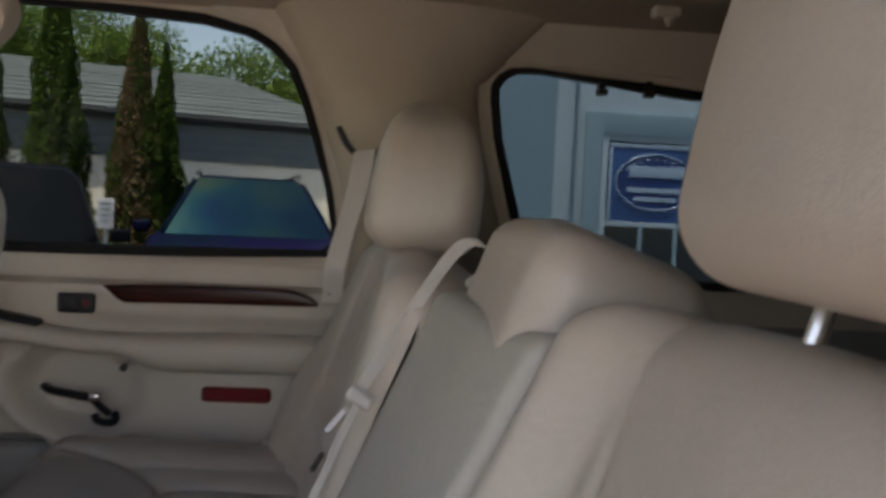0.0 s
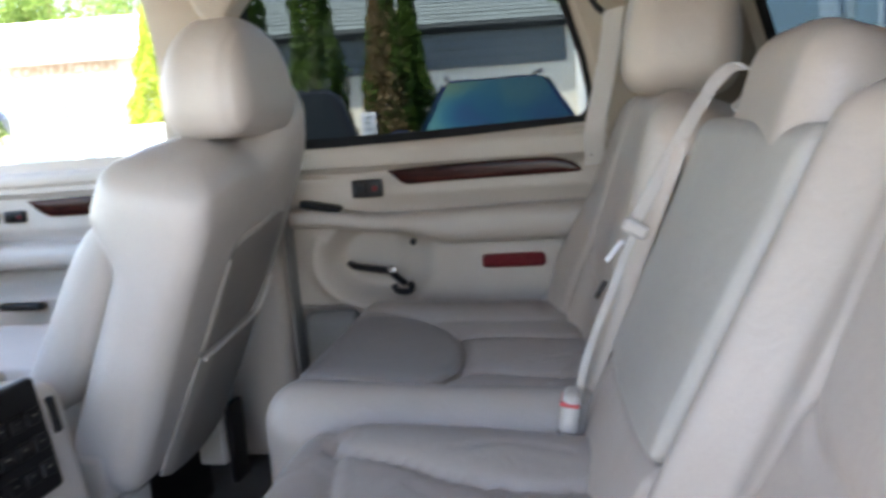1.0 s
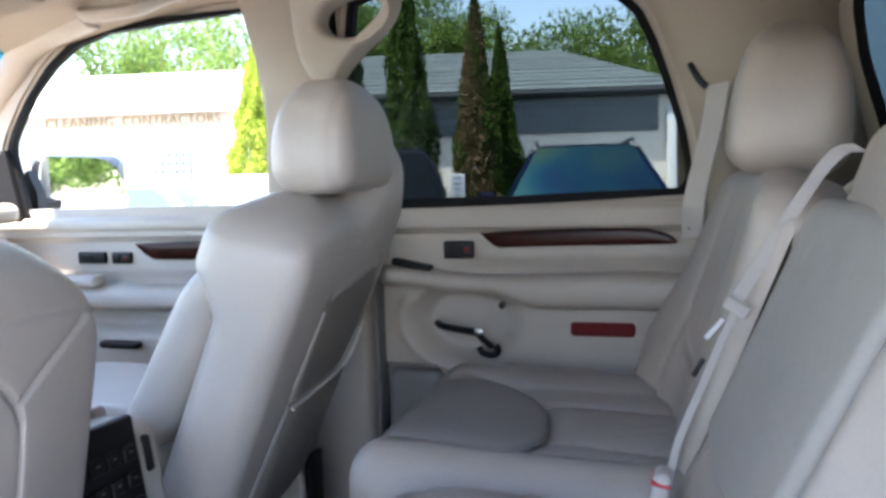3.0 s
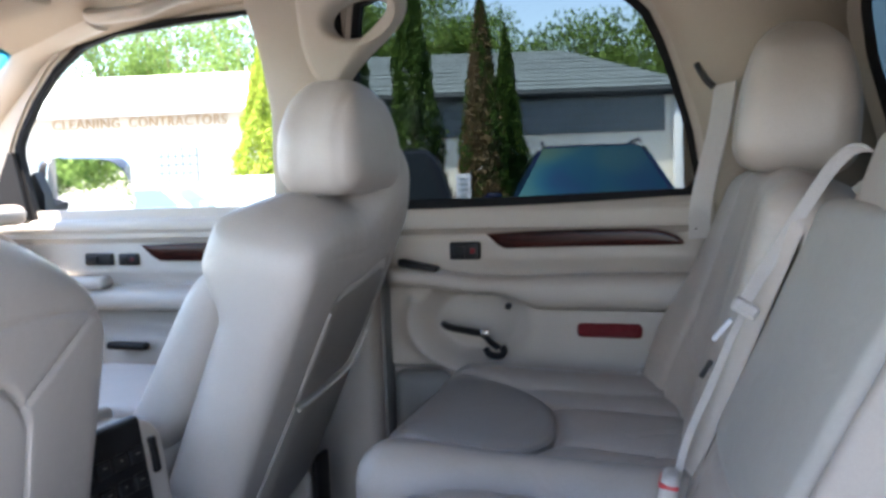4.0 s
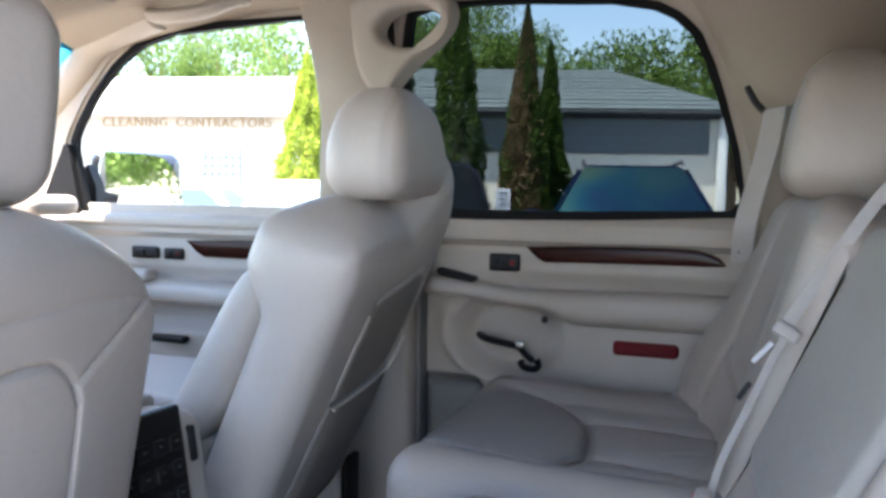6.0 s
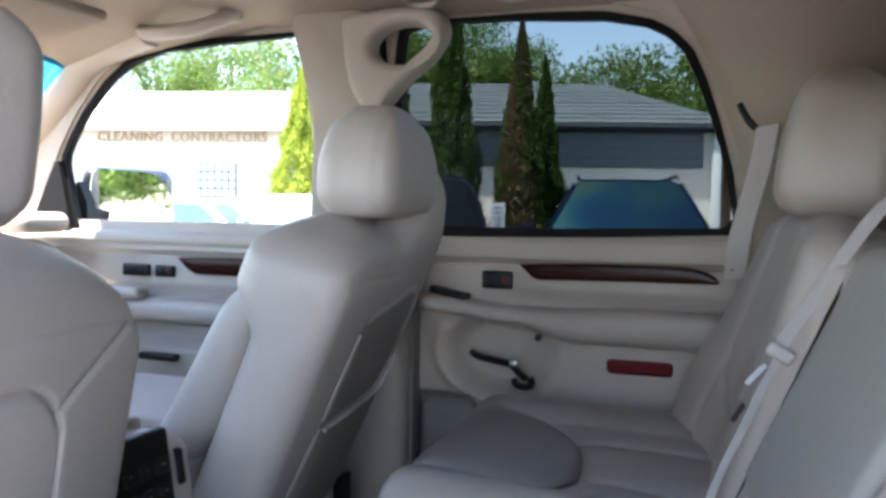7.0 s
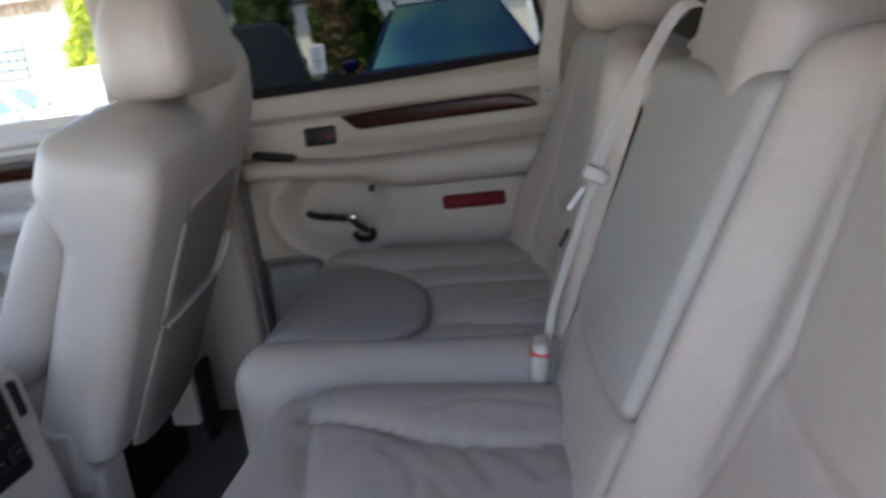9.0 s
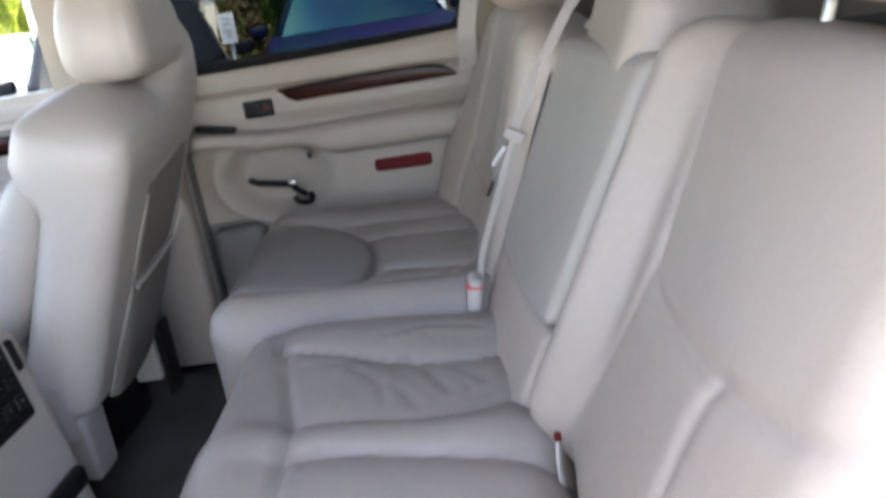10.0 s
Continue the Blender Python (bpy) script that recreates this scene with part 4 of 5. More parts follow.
part("red_tab", rbox((0.199, -0.305, 0.979), (0.008, 0.008, 0.010), 0.003, k=2), RED, seat_l, "small red tab")
part("tab_strap", ribbon(smooth_path([(0.199, -0.308, 0.976), (0.197, -0.322, 0.955), (0.199, -0.340, 0.930)]), (0.3, 0.9, 0.2), 0.009), WEB, seat_l, "pale strap of the tab")

# belts lying between the two sections
cb = thing("centre_belt", (0.2, 0.13, 1.0), "pale grey woven centre belt with metal tongue on the seat", "seat belt")
part("webbing", ribbon(smooth_path([(0.330, 0.092, 1.372), (0.322, 0.100, 1.378), (0.307, 0.109, 1.376), (0.289, 0.111, 1.357), (0.264, 0.110, 1.319), (0.240, 0.110, 1.279), (0.218, 0.110, 1.242), (0.198, 0.110, 1.208)]), (0.84, 0.12, -0.47), 0.0145), WEB, cb)
part("lower_webbing", ribbon(smooth_path([(0.203, 0.112, 1.208), (0.184, 0.114, 1.165), (0.164, 0.114, 1.115), (0.145, 0.114, 1.07), (0.131, 0.114, 1.03), (0.120, 0.114, 0.975)]), (0.88, 0.2, -0.35), 0.009), WEB, cb)
tg = part("tongue", pad((0.199, 0.100, 1.206), (0.031, 0.011, 0.017), 0.0052, (1, 1, 1), lambda v: lean(v, (0.198, 1.203), 32)), WEB, cb, "pale plastic belt tongue holder")
part("blade", pad((0.176, 0.100, 1.180), (0.0065, 0.004, 0.032), 0.0018, (1, 1, 1), lambda v: lean(v, (0.176, 1.180), 40)), STEEL, tg, "steel belt blade")
part("slot", pad((0.158, 0.101, 1.134), (0.006, 0.004, 0.024), 0.0018, (1, 1, 1), lambda v: lean(v, (0.158, 1.134), 30)), BLACK, cb, "dark slot in the lower belt")
bk = thing("belt_buckle", (0.11, 0.12, 0.95), "pale grey belt buckle with a red release button", "belt buckle")
part("housing", pad((0.115, 0.086, 0.990), (0.022, 0.042, 0.052), 0.009, (1, 1, 2), lambda v: lean(v, (0.117, 0.985), 10)), WEB, bk)
part("button", pad((0.117, 0.086, 1.003), (0.0235, 0.0435, 0.006), 0.003, (1, 1, 1), lambda v: lean(v, (0.119, 1.004), 10)), RED_PLASTIC, bk, "red release button")
part("stalk", ribbon(smooth_path([(0.114, 0.088, 0.945), (0.112, 0.09, 0.935), (0.13, 0.1, 0.90)]), (0, 1, 0), 0.042), WEB, bk)


def front_seat(name, cy, base, deg, H, label, panel):
    """A front seat seen from behind; its +y side faces the tunnel."""
    ob = thing(name, (base[0] - 0.2, cy, 0.62), label, "car seat", "front seats")
    w, T = 0.51, 0.19
    yl, yr, ph = panel
    yc, yw = (yl + yr) / 2, (yr - yl) / 2
    arch = curve2([(yc - yw, 0.0), (yc - yw * 1.01, ph - 0.08), (yc - yw * 0.98, ph - 0.02), (yc - yw * 0.75, ph + 0.018), (yc - yw * 0.3, ph + 0.026), (yc + yw * 0.3, ph + 0.026), (yc + yw * 0.75, ph + 0.018), (yc + yw * 0.98, ph - 0.02), (yc + yw * 1.01, ph - 0.08), (yc + yw, 0.0)])
    strong = 0.0045
    seams = [(arch, 0.007), (curve2([(-0.26, 0.455), (-0.1, 0.478), (0.05, 0.482), (0.18, 0.470), (0.26, 0.440)]), 0.0028), ([(0.26, ph + 0.09), (yr * 0.98, ph - 0.005)], strong), ([(-0.26, ph + 0.09), (yl * 0.98, ph - 0.005)], strong)]

    def shape(v):
        v = v.copy()
        u, t = 2 * v[:, 1] / w, v[:, 2] / H
        back = v[:, 0] > -0.05
        v[:, 0] += back * 0.030 * (1 - np.abs(u) ** 2.2) * np.clip(1.1 - t, 0.3, 1)
        v[:, 1] *= 1 - 0.26 * np.clip((t - 0.80) / 0.2, 0, 1) ** 1.8
        v[:, 2] -= 0.055 * np.abs(u) ** 2.5 * np.clip((t - 0.6) / 0.4, 0, 1)
        v[:, 0] -= 0.05 * np.clip(1 - t / 0.3, 0, 1) ** 1.5
        uv = np.stack([v[:, 1], v[:, 2]], 1)
        for line, g in seams:
            v[:, 0] -= back * g * np.exp(-(dist(uv, line) / 0.0032) ** 2)
        v[:, 0] -= 0.046 * u
        v = lean(v, (0, 0), deg)
        return v + np.array((base[0], cy, base[1]))

    back = part("backrest", pad((-T / 2, 0, H / 2), (T, w, H), 0.045, (6, 120, 130), shape), LIT_LEATHER, ob)

    part("map_pocket", pad((0.004, yc, 0.160), (0.014, 2 * yw + 0.005, 0.24), 0.006, (1, 24, 18), shape), POCKET, back, "map pocket on the seat back")
    edge = shape(np.array([(0.0105, q, 0.28) for q in np.linspace(yl - 0.002, yr + 0.002, 20)]))
    part("pocket_piping", tube(edge, 0.0032, 8), PIPING, back)
    for s in (-1, 1):
        def wing(v, s=s):
            v = v.copy()
            t = v[:, 2] / 0.47
            k = np.clip((-0.105 - v[:, 0]) / 0.16, 0, 1)
            v[:, 0] += k * (0.02 + 0.090 * np.clip((t - 0.25) / 0.70, 0, 1) ** 1.3)
            v[:, 1] -= s * 0.02 * np.clip(t - 0.5, 0, 1)
            v = lean(v, (0, 0), deg - 6)
            return v + np.array((base[0], cy, base[1]))

        part("side_bolster", pad((-0.185, s * 0.207, 0.215), (0.160, 0.095, 0.445), 0.046, (4, 4, 14), wing), LIT_LEATHER, ob, "rounded leather side bolster")
    part("cushion", rbox((base[0] - 0.34, cy, 0.90), (0.50, 0.50, 0.17), 0.06, (8, 8, 3)), LIT_LEATHER, ob)
    part("seat_frame", rbox((base[0] - 0.30, cy, 0.715), (0.44, 0.42, 0.20), 0.02), BLACK, ob, "black seat frame and rails")
    part("foot_cover", rbox((base[0] - 0.07, cy + 0.225, 0.765), (0.105, 0.06, 0.14), 0.012, k=3), LIT_VINYL, ob, "pale plastic rail cover")
    part("foot_cover", rbox((base[0] - 0.09, cy - 0.195, 0.735), (0.055, 0.05, 0.13), 0.012, k=3), LIT_VINYL, ob, "pale plastic rail cover")
    return ob


def thick_sheet(fn, n, m):
    """A closed thick sheet: fn(a, b, layer) gives its points for a, b in 0..1 and layer 0 or 1."""
    v = [fn(i / n, j / m, l) for l in (0, 1) for i in range(n + 1) for j in range(m + 1)]
    w, q = (n + 1) * (m + 1), m + 1
    f = [(l * w + i * q + j, l * w + (i + 1) * q + j, l * w + (i + 1) * q + j + 1, l * w + i * q + j + 1) for l in (0, 1) for i in range(n) for j in range(m)]
    f += [(i * q + j, (i + 1) * q + j, w + (i + 1) * q + j, w + i * q + j) for j in (0, m) for i in range(n)]
    f += [(i * q + j, i * q + j + 1, w + i * q + j + 1, w + i * q + j) for i in (0, n) for j in range(m)]
    return np.array(v), f


def bulb(sections, sides=28, power=2.6):
    """A closed padded form through rounded cross-sections (x, y, z, half depth, half width)."""
    S = smooth_path(sections, 7)
    v = []
    for x, y, z, a, b in S:
        for k in range(sides):
            w = 2 * math.pi * k / sides
            cw, sw = math.cos(w), math.sin(w)
            v.append((x + a * abs(cw) ** (2 / power) * math.copysign(1, cw), y + b * abs(sw) ** (2 / power) * math.copysign(1, sw), z))
    n = len(S)
    f = [(i * sides + k, i * sides + (k + 1) % sides, (i + 1) * sides + (k + 1) % sides, (i + 1) * sides + k) for i in range(n - 1) for k in range(sides)]
    return np.array(v), f + [tuple(range(sides)), tuple(range((n - 1) * sides, n * sides))]


def passenger_seat():
    """A front seat with its belt in the outboard shoulder, which stands higher than the inboard one."""
    ob = thing("front_seat", (-0.78, 0.40, 0.62), "beige leather front passenger seat, in a lit tone, seen from behind", "car seat", "front seats")
    base, deg, H, T, yc, hw = (-0.584, 0.81), 23, 0.565, 0.108, 0.398, 0.228
    panel = curve2([(0.262, 0.0), (0.275, 0.10), (0.295, 0.222), (0.308, 0.34), (0.322, 0.405), (0.36, 0.428), (0.45, 0.432), (0.53, 0.425), (0.562, 0.39), (0.560, 0.25), (0.54, 0.0)])
    yoke = curve2([(0.175, 0.505), (0.26, 0.497), (0.40, 0.493), (0.52, 0.50), (0.62, 0.515)])

    def shape(v):
        v = v.copy()
        u, t = (v[:, 1] - yc) / hw, np.clip(v[:, 2] / H, 0, 1)
        depth = np.clip((v[:, 0] + T) / T, 0, 1)
        back = v[:, 0] > -0.06
        uv = np.stack([v[:, 1], v[:, 2]], 1)
        hit_ = back * (0.0045 * np.exp(-(dist(uv, panel) / 0.005) ** 2) + 0.0012 * np.exp(-(dist(uv, yoke) / 0.004) ** 2))
        v[:, 0] += back * 0.010 * (1 - np.abs(u) ** 3) - hit_
        v[:, 0] -= 0.030 * depth * np.clip((t - 0.80) / 0.2, 0, 1) ** 2
        front = (1 - depth) * step(0.60, 0.80, t)
        v[:, 0] -= front * (0.030 + 0.035 * np.clip(-u, 0, 1))
        top_ = np.clip((t - 0.5) / 0.5, 0, 1) ** 1.2
        v[:, 2] += top_ * (0.105 * np.clip(u, 0, 1) ** 1.5 - (0.062 + 0.035 * (1 - depth)) * np.clip(-u - 0.1, 0, 1) ** 1.4)
        v[:, 1] += 0.020 * np.clip((t - 0.86) / 0.14, 0, 1) ** 2 * (u < 0)
        v[:, 1] -= np.clip(u, 0, 1) * (0.045 * np.clip(1 - t / 0.65, 0, 1) + 0.055 * np.clip((t - 0.82) / 0.18, 0, 1) ** 1.5)
        v[:, 2] += 0.045 * np.clip(u, -0.2, 1) * np.clip(1 - t / 0.3, 0, 1)
        v[:, 2] -= 0.026 * np.exp(-(u / 0.45) ** 2) * top_
        v[:, 0] -= 0.018 * u * depth
        v = lean(v, (0, 0), deg)
        return v + np.array((base[0], 0, base[1]))

    back = part("backrest", pad((-T / 2, yc, H / 2), (T, 2 * hw, H), 0.042, (6, 110, 120), shape), LIT_LEATHER, ob)
    pocket_top = curve2([(0.285, 0.218), (0.30, 0.221), (0.41, 0.229), (0.50, 0.236), (0.525, 0.252), (0.545, 0.30)])
    ty, ts = [p[0] for p in pocket_top], [p[1] for p in pocket_top]

    def pocket(a, b, l):
        y = 0.285 + 0.262 * b - 0.022 * (1 - a)
        s_ = 0.018 + a * (np.interp(y, ty, ts) - 0.018)
        d = 0.002 + (0.010 * (4 * b * (1 - b)) ** 0.5 + 0.004) * (1 - l)
        return tuple(shape(np.array([(d, y, s_)]))[0])

    def inset(a, b, l):
        y = 0.300 + 0.255 * b + 0.020 * (a - 0.3) * (1 - b)
        s_ = 0.16 + a * (0.425 - 0.16 - 0.012 * abs(2 * b - 1) ** 4)
        return tuple(shape(np.array([(-0.004 if l else 0.0022 * (16 * a * (1 - a) * b * (1 - b)) ** 0.3, y, s_)]))[0])

    part("back_panel", thick_sheet(inset, 18, 18), SHADED_POCKET, back, "inset back panel, darkened for its shade")
    pk = part("map_pocket", thick_sheet(pocket, 14, 20), SHADED_POCKET, back, "map pocket on the seat back")
    part("piping", tube(shape(np.array([(0.013, y, q) for y, q in pocket_top])), 0.0034, 8), PIPING, pk, "pale pocket piping")
    for q0, q1 in ((0.245, 0.385), (0.03, 0.20)):
        line = [(0.003, np.interp(q, [0, 0.10, 0.222, 0.34, 0.405], [0.262, 0.275, 0.295, 0.308, 0.320]), q) for q in np.linspace(q0, q1, 14)]
        part("piping", tube(shape(np.array(line)), 0.0028, 8), PIPING, back, "pale seam piping")
    for s in (0, 1):
        sec = [(-0.735, 0.94, 0.050), (-0.690, 0.985, 0.055), (-0.660, 1.03, 0.053), (-0.618, 1.11, 0.049), (-0.584, 1.185, 0.040), (-0.568, 1.222, 0.028), (-0.562, 1.238, 0.010)]
        part("side_bolster", bulb([(x + 0.004, 0.228 if s == 0 else 0.575, z, a, 0.052 * (a / 0.05) ** 0.5) for x, z, a in sec]), LIT_LEATHER, ob, "rounded leather side bolster")
    part("cushion", rbox((-0.92, 0.41, 0.90), (0.50, 0.48, 0.17), 0.06, (8, 8, 3)), LIT_LEATHER, ob)
    part("cushion_bolster", bulb([(-0.94, 0.205, 0.90, 0.23, 0.045), (-0.94, 0.205, 0.985, 0.235, 0.048), (-0.94, 0.205, 1.010, 0.21, 0.030), (-0.94, 0.205, 1.016, 0.16, 0.008)]), LIT_LEATHER, ob, "raised cushion bolster")
    part("side_shield", rbox((-0.80, 0.185, 0.83), (0.42, 0.04, 0.12), 0.018, (3, 1, 2)), LIT_VINYL, ob, "beige plastic seat side shield")
    part("seat_frame", rbox((-0.88, 0.42, 0.715), (0.44, 0.36, 0.20), 0.02), BLACK, ob, "black seat frame and rails")
    part("foot_cover", rbox((-0.625, 0.218, 0.752), (0.100, 0.074, 0.120), 0.010, k=3), LIT_VINYL, ob, "pale plastic rail cover")
    part("foot_cover", rbox((-0.618, 0.545, 0.775), (0.058, 0.05, 0.125), 0.008, k=3), LIT_VINYL, ob, "pale plastic rail cover")
    part("foot_bracket", rbox((-0.578, 0.552, 0.755), (0.014, 0.055, 0.16), 0.004, k=2), BLACK, ob, "black metal foot bracket")
    return ob


fp = passenger_seat()
headrest(0.42, -0.440, 1.342, 1.534, 1, fp, depth=0.146, width=0.252, dome=0.95, rear_seam=0.046, r=0.048, egg=0.32, hide=LIT_LEATHER, taper=0.75)
fd = front_seat("front_seat", -0.40, (-0.488, 0.775), 11.5, 0.555, "beige leather driver seat, in a lit tone, seen from behind", (-0.23, 0.095, 0.41))
headrest(-0.42, -0.515, 1.338, 1.545, 8, fd, depth=0.145, width=0.27, dome=0.16, rear_seam=0.012, r=0.045, hide=LIT_LEATHER)

# ---- console ----
con = thing("centre_console", (-0.7, -0.04, 0.62), "beige centre console with a black rear control panel", "console")


def con_shape(v):
    v = v.copy()
    t = (v[:, 2] - 0.62) / 0.45
    v[:, 0] -= (v[:, 0] > -0.6) * 0.07 * np.clip(t - 0.2, 0, 1)
    return v


part("body", pad((-0.80, -0.035, 0.833), (0.58, 0.215, 0.425), 0.03, (3, 3, 6), con_shape), LIT_VINYL, con)
part("lid", rbox((-0.86, -0.035, 1.045), (0.44, 0.20, 0.03), 0.012, (3, 2, 1)), LIT_LEATHER, con)


def con_tilt(v):
    return lean(v, (-0.545, 0.95), -9)


cp = part("control_panel", pad((-0.541, -0.063, 0.994), (0.02, 0.134, 0.148), 0.008, (1, 2, 2), con_tilt), BLACK, con, "glossy black rear control panel")
for i in range(4):
    for j in range(3):
        key = part("button", pad((-0.530, -0.110 + 0.030 * i, 0.952 + 0.034 * j), (0.008, 0.024, 0.020), 0.003, (1, 1, 1), con_tilt), BLACK, cp)
        part("mark", pad((-0.5255, -0.110 + 0.030 * i, 0.954 + 0.034 * j), (0.0012, 0.004 + 0.003 * (i % 2), 0.002), 0.0005, (1, 1, 1), con_tilt), VINYL_DARK, key, "pale printed mark")
part("vent", pad((-0.5475, 0.034, 1.005), (0.012, 0.014, 0.05), 0.005, (1, 1, 1), con_tilt), BLACK, con, "narrow black vent")
part("cup_recess", rbox((-0.512, -0.02, 0.80), (0.02, 0.11, 0.035), 0.009), BLACK, con, "dark slot in the console")

# ---- things on the roof ----
visor = thing("sun_visor", (-1.13, 0.25, 1.7), "beige cloth sun visor folded up against the roof", "sun visor")
part("flap", pad((-1.13, 0.25, 1.715), (0.19, 0.36, 0.022), 0.0105, (2, 4, 1), lambda v: lean(v, (-1.13, 1.715), -10)), HEADLINER, visor)
part("label", pad((-1.07, 0.13, 1.703), (0.04, 0.06, 0.004), 0.0015, (1, 1, 1), lambda v: lean(v, (-1.13, 1.715), -10)), WHITE, visor, "pale warning label")
grab = thing("grab_handle", (-1.04, 0.67, 1.75), "tan roof grab handle above the front window", "grab handle")
part("grip", tube(smooth_path([(-1.165, 0.685, 1.762), (-1.14, 0.655, 1.748), (-1.09, 0.64, 1.742), (-1.0, 0.64, 1.745), (-0.95, 0.655, 1.762), (-0.925, 0.685, 1.782)]), 0.020, 12, 0.8), TRIM, grab)
for x in (-1.155, -0.93):
    part("mount", rbox((x, 0.688, 1.778), (0.045, 0.03, 0.03), 0.01, k=3), TRIM, grab)
for x, y in ((-0.475, 0.705), (-0.285, 0.715)):
    lamp = thing("roof_vent", (x, y, 1.74), "round beige roof air vent", "roof vent", "roof vents")
    a = np.linspace(0, 2 * math.pi, 33)
    part("rim", tube([(x + 0.034 * math.cos(t), y - 0.03 + 0.024 * math.sin(t), 1.778 - 0.006 * math.sin(t)) for t in a], 0.006, 8, caps=False), TRIM, lamp)
    part("slat", rbox((x, y - 0.03, 1.779), (0.055, 0.03, 0.006), 0.0025, k=2), VINYL_DARK, lamp)
for x in (0.62, 0.71):
    top("window_latch", join(rbox((x, 0.765, 1.668), (0.014, 0.02, 0.02), 0.004, k=2), rbox((x, 0.762, 1.652), (0.022, 0.02, 0.012), 0.005, k=2)), BLACK, "small black window latch", "latch", "window latches")
hook = thing("coat_hook", (0.70, 0.66, 1.76), "small tan coat hook under the roof", "hook")
part("base", rbox((0.70, 0.66, 1.782), (0.05, 0.03, 0.022), 0.008, k=3), TRIM, hook)
part("peg", tube(smooth_path([(0.70, 0.655, 1.775), (0.70, 0.638, 1.758), (0.70, 0.628, 1.768)]), 0.006, 8), TRIM, hook)


# ---- outdoors ----
def sheet(x0, x1, y0, y1, z):
    return np.array([(x0, y0, z), (x1, y0, z), (x1, y1, z), (x0, y1, z)], float), [(0, 1, 2, 3)]


top("ground", sheet(-900, 900, -900, 900, 0), ASPHALT, "grey asphalt parking lot, lightened to bounce light", "ground", kind="structure", smooth=False)


def block(p0, p1, r=0.01):
    return box(p0[0], p1[0], p0[1], p1[1], p0[2], p1[2], r)


GUTTER = mat("dark_gutter", (0.03, 0.036, 0.04), 0.95, spec=0.2, grain=0.1)


def garage():
    """Built square on and turned about its near corner."""

    def T(geo):
        return turn((np.asarray(geo[0], float), geo[1]), (-0.45, 13.0), 18)

    ob = thing("garage", (-6, 14, 0), "long cream garage building with a grey shingled hip roof", "building")
    part("wall", T(join(box(-6.62, -0.45, 13.0, 13.2, 0, 2.7), box(-0.65, -0.45, 13.2, 20, 0, 2.7))), STUCCO, ob)
    ea, ri, ez, rz = 12.89, 16.4, 2.74, 3.86
    v = [(-6.75, ea, ez), (-0.15, ea, ez), (-0.15, 20.3, ez), (-6.75, 20.3, ez), (-6.75, ri, rz), (-1.85, ri, rz)]
    f = [(0, 1, 5, 4), (1, 2, 5), (2, 3, 4, 5), (3, 0, 4), (0, 1, 2, 3)]
    roof = part("roof", T((np.array(v), f)), SHINGLE, ob, "grey asphalt shingle roof", smooth=False)
    n = 11
    rows = []
    for k in range(n):
        t0, t1 = k / n, (k + 1) / n
        a0, a1 = (ea + (ri - ea) * t0, ez + (rz - ez) * t0), (ea + (ri - ea) * t1, ez + (rz - ez) * t1)
        x1a, x1b = -0.15 - 1.70 * t0, -0.15 - 1.70 * t1
        lap = 0.018 + 0.004 * (k % 3)
        q = [(-6.75, a0[0], a0[1] + lap), (x1a, a0[0], a0[1] + lap), (x1b, a1[0], a1[1] + 0.006), (-6.75, a1[0], a1[1] + 0.006), (-6.75, a0[0], a0[1] + 0.004), (x1a, a0[0], a0[1] + 0.004)]
        rows.append((np.array(q), [(0, 1, 2, 3), (0, 1, 5, 4)]))
    tagged(part("shingle_courses", T(join(*rows)), SHINGLE, roof, smooth=False), kind="stuff")
    part("fascia", T(box(-6.75, -0.15, ea + 0.004, ea + 0.024, 2.60, ez)), GUTTER, ob, "dark painted fascia board")
    part("gutter", T(tube([(-6.75, ea - 0.03, 2.68), (-0.15, ea - 0.03, 2.68)], 0.045, 8)), GUTTER, ob)
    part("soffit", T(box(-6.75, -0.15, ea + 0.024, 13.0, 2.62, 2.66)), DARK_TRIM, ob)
    # Darker boarded band from below the eave down to 2.05 m.
    boards = part("eave_band", T(box(-6.62, -0.72, 12.985, 12.998, 2.05, 2.615)), DARK_TRIM, ob, "dark grey boarded band below the eave")
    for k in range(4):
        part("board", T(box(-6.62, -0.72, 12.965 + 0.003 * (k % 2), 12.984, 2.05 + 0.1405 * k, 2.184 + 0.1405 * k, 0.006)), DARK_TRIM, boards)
    part("downspout", T(join(box(-0.60, -0.48, 12.88, 12.97, 0, 2.36), tube([(-0.54, 12.92, 2.34), (-0.54, 12.90, 2.45), (-0.54, 12.87, 2.62)], 0.045, 8))), WHITE, ob, "white downspout")
    part("corner_board", T(box(-0.55, -0.44, 12.95, 12.999, 0, 2.6)), WHITE, ob)
    return ob


garage()


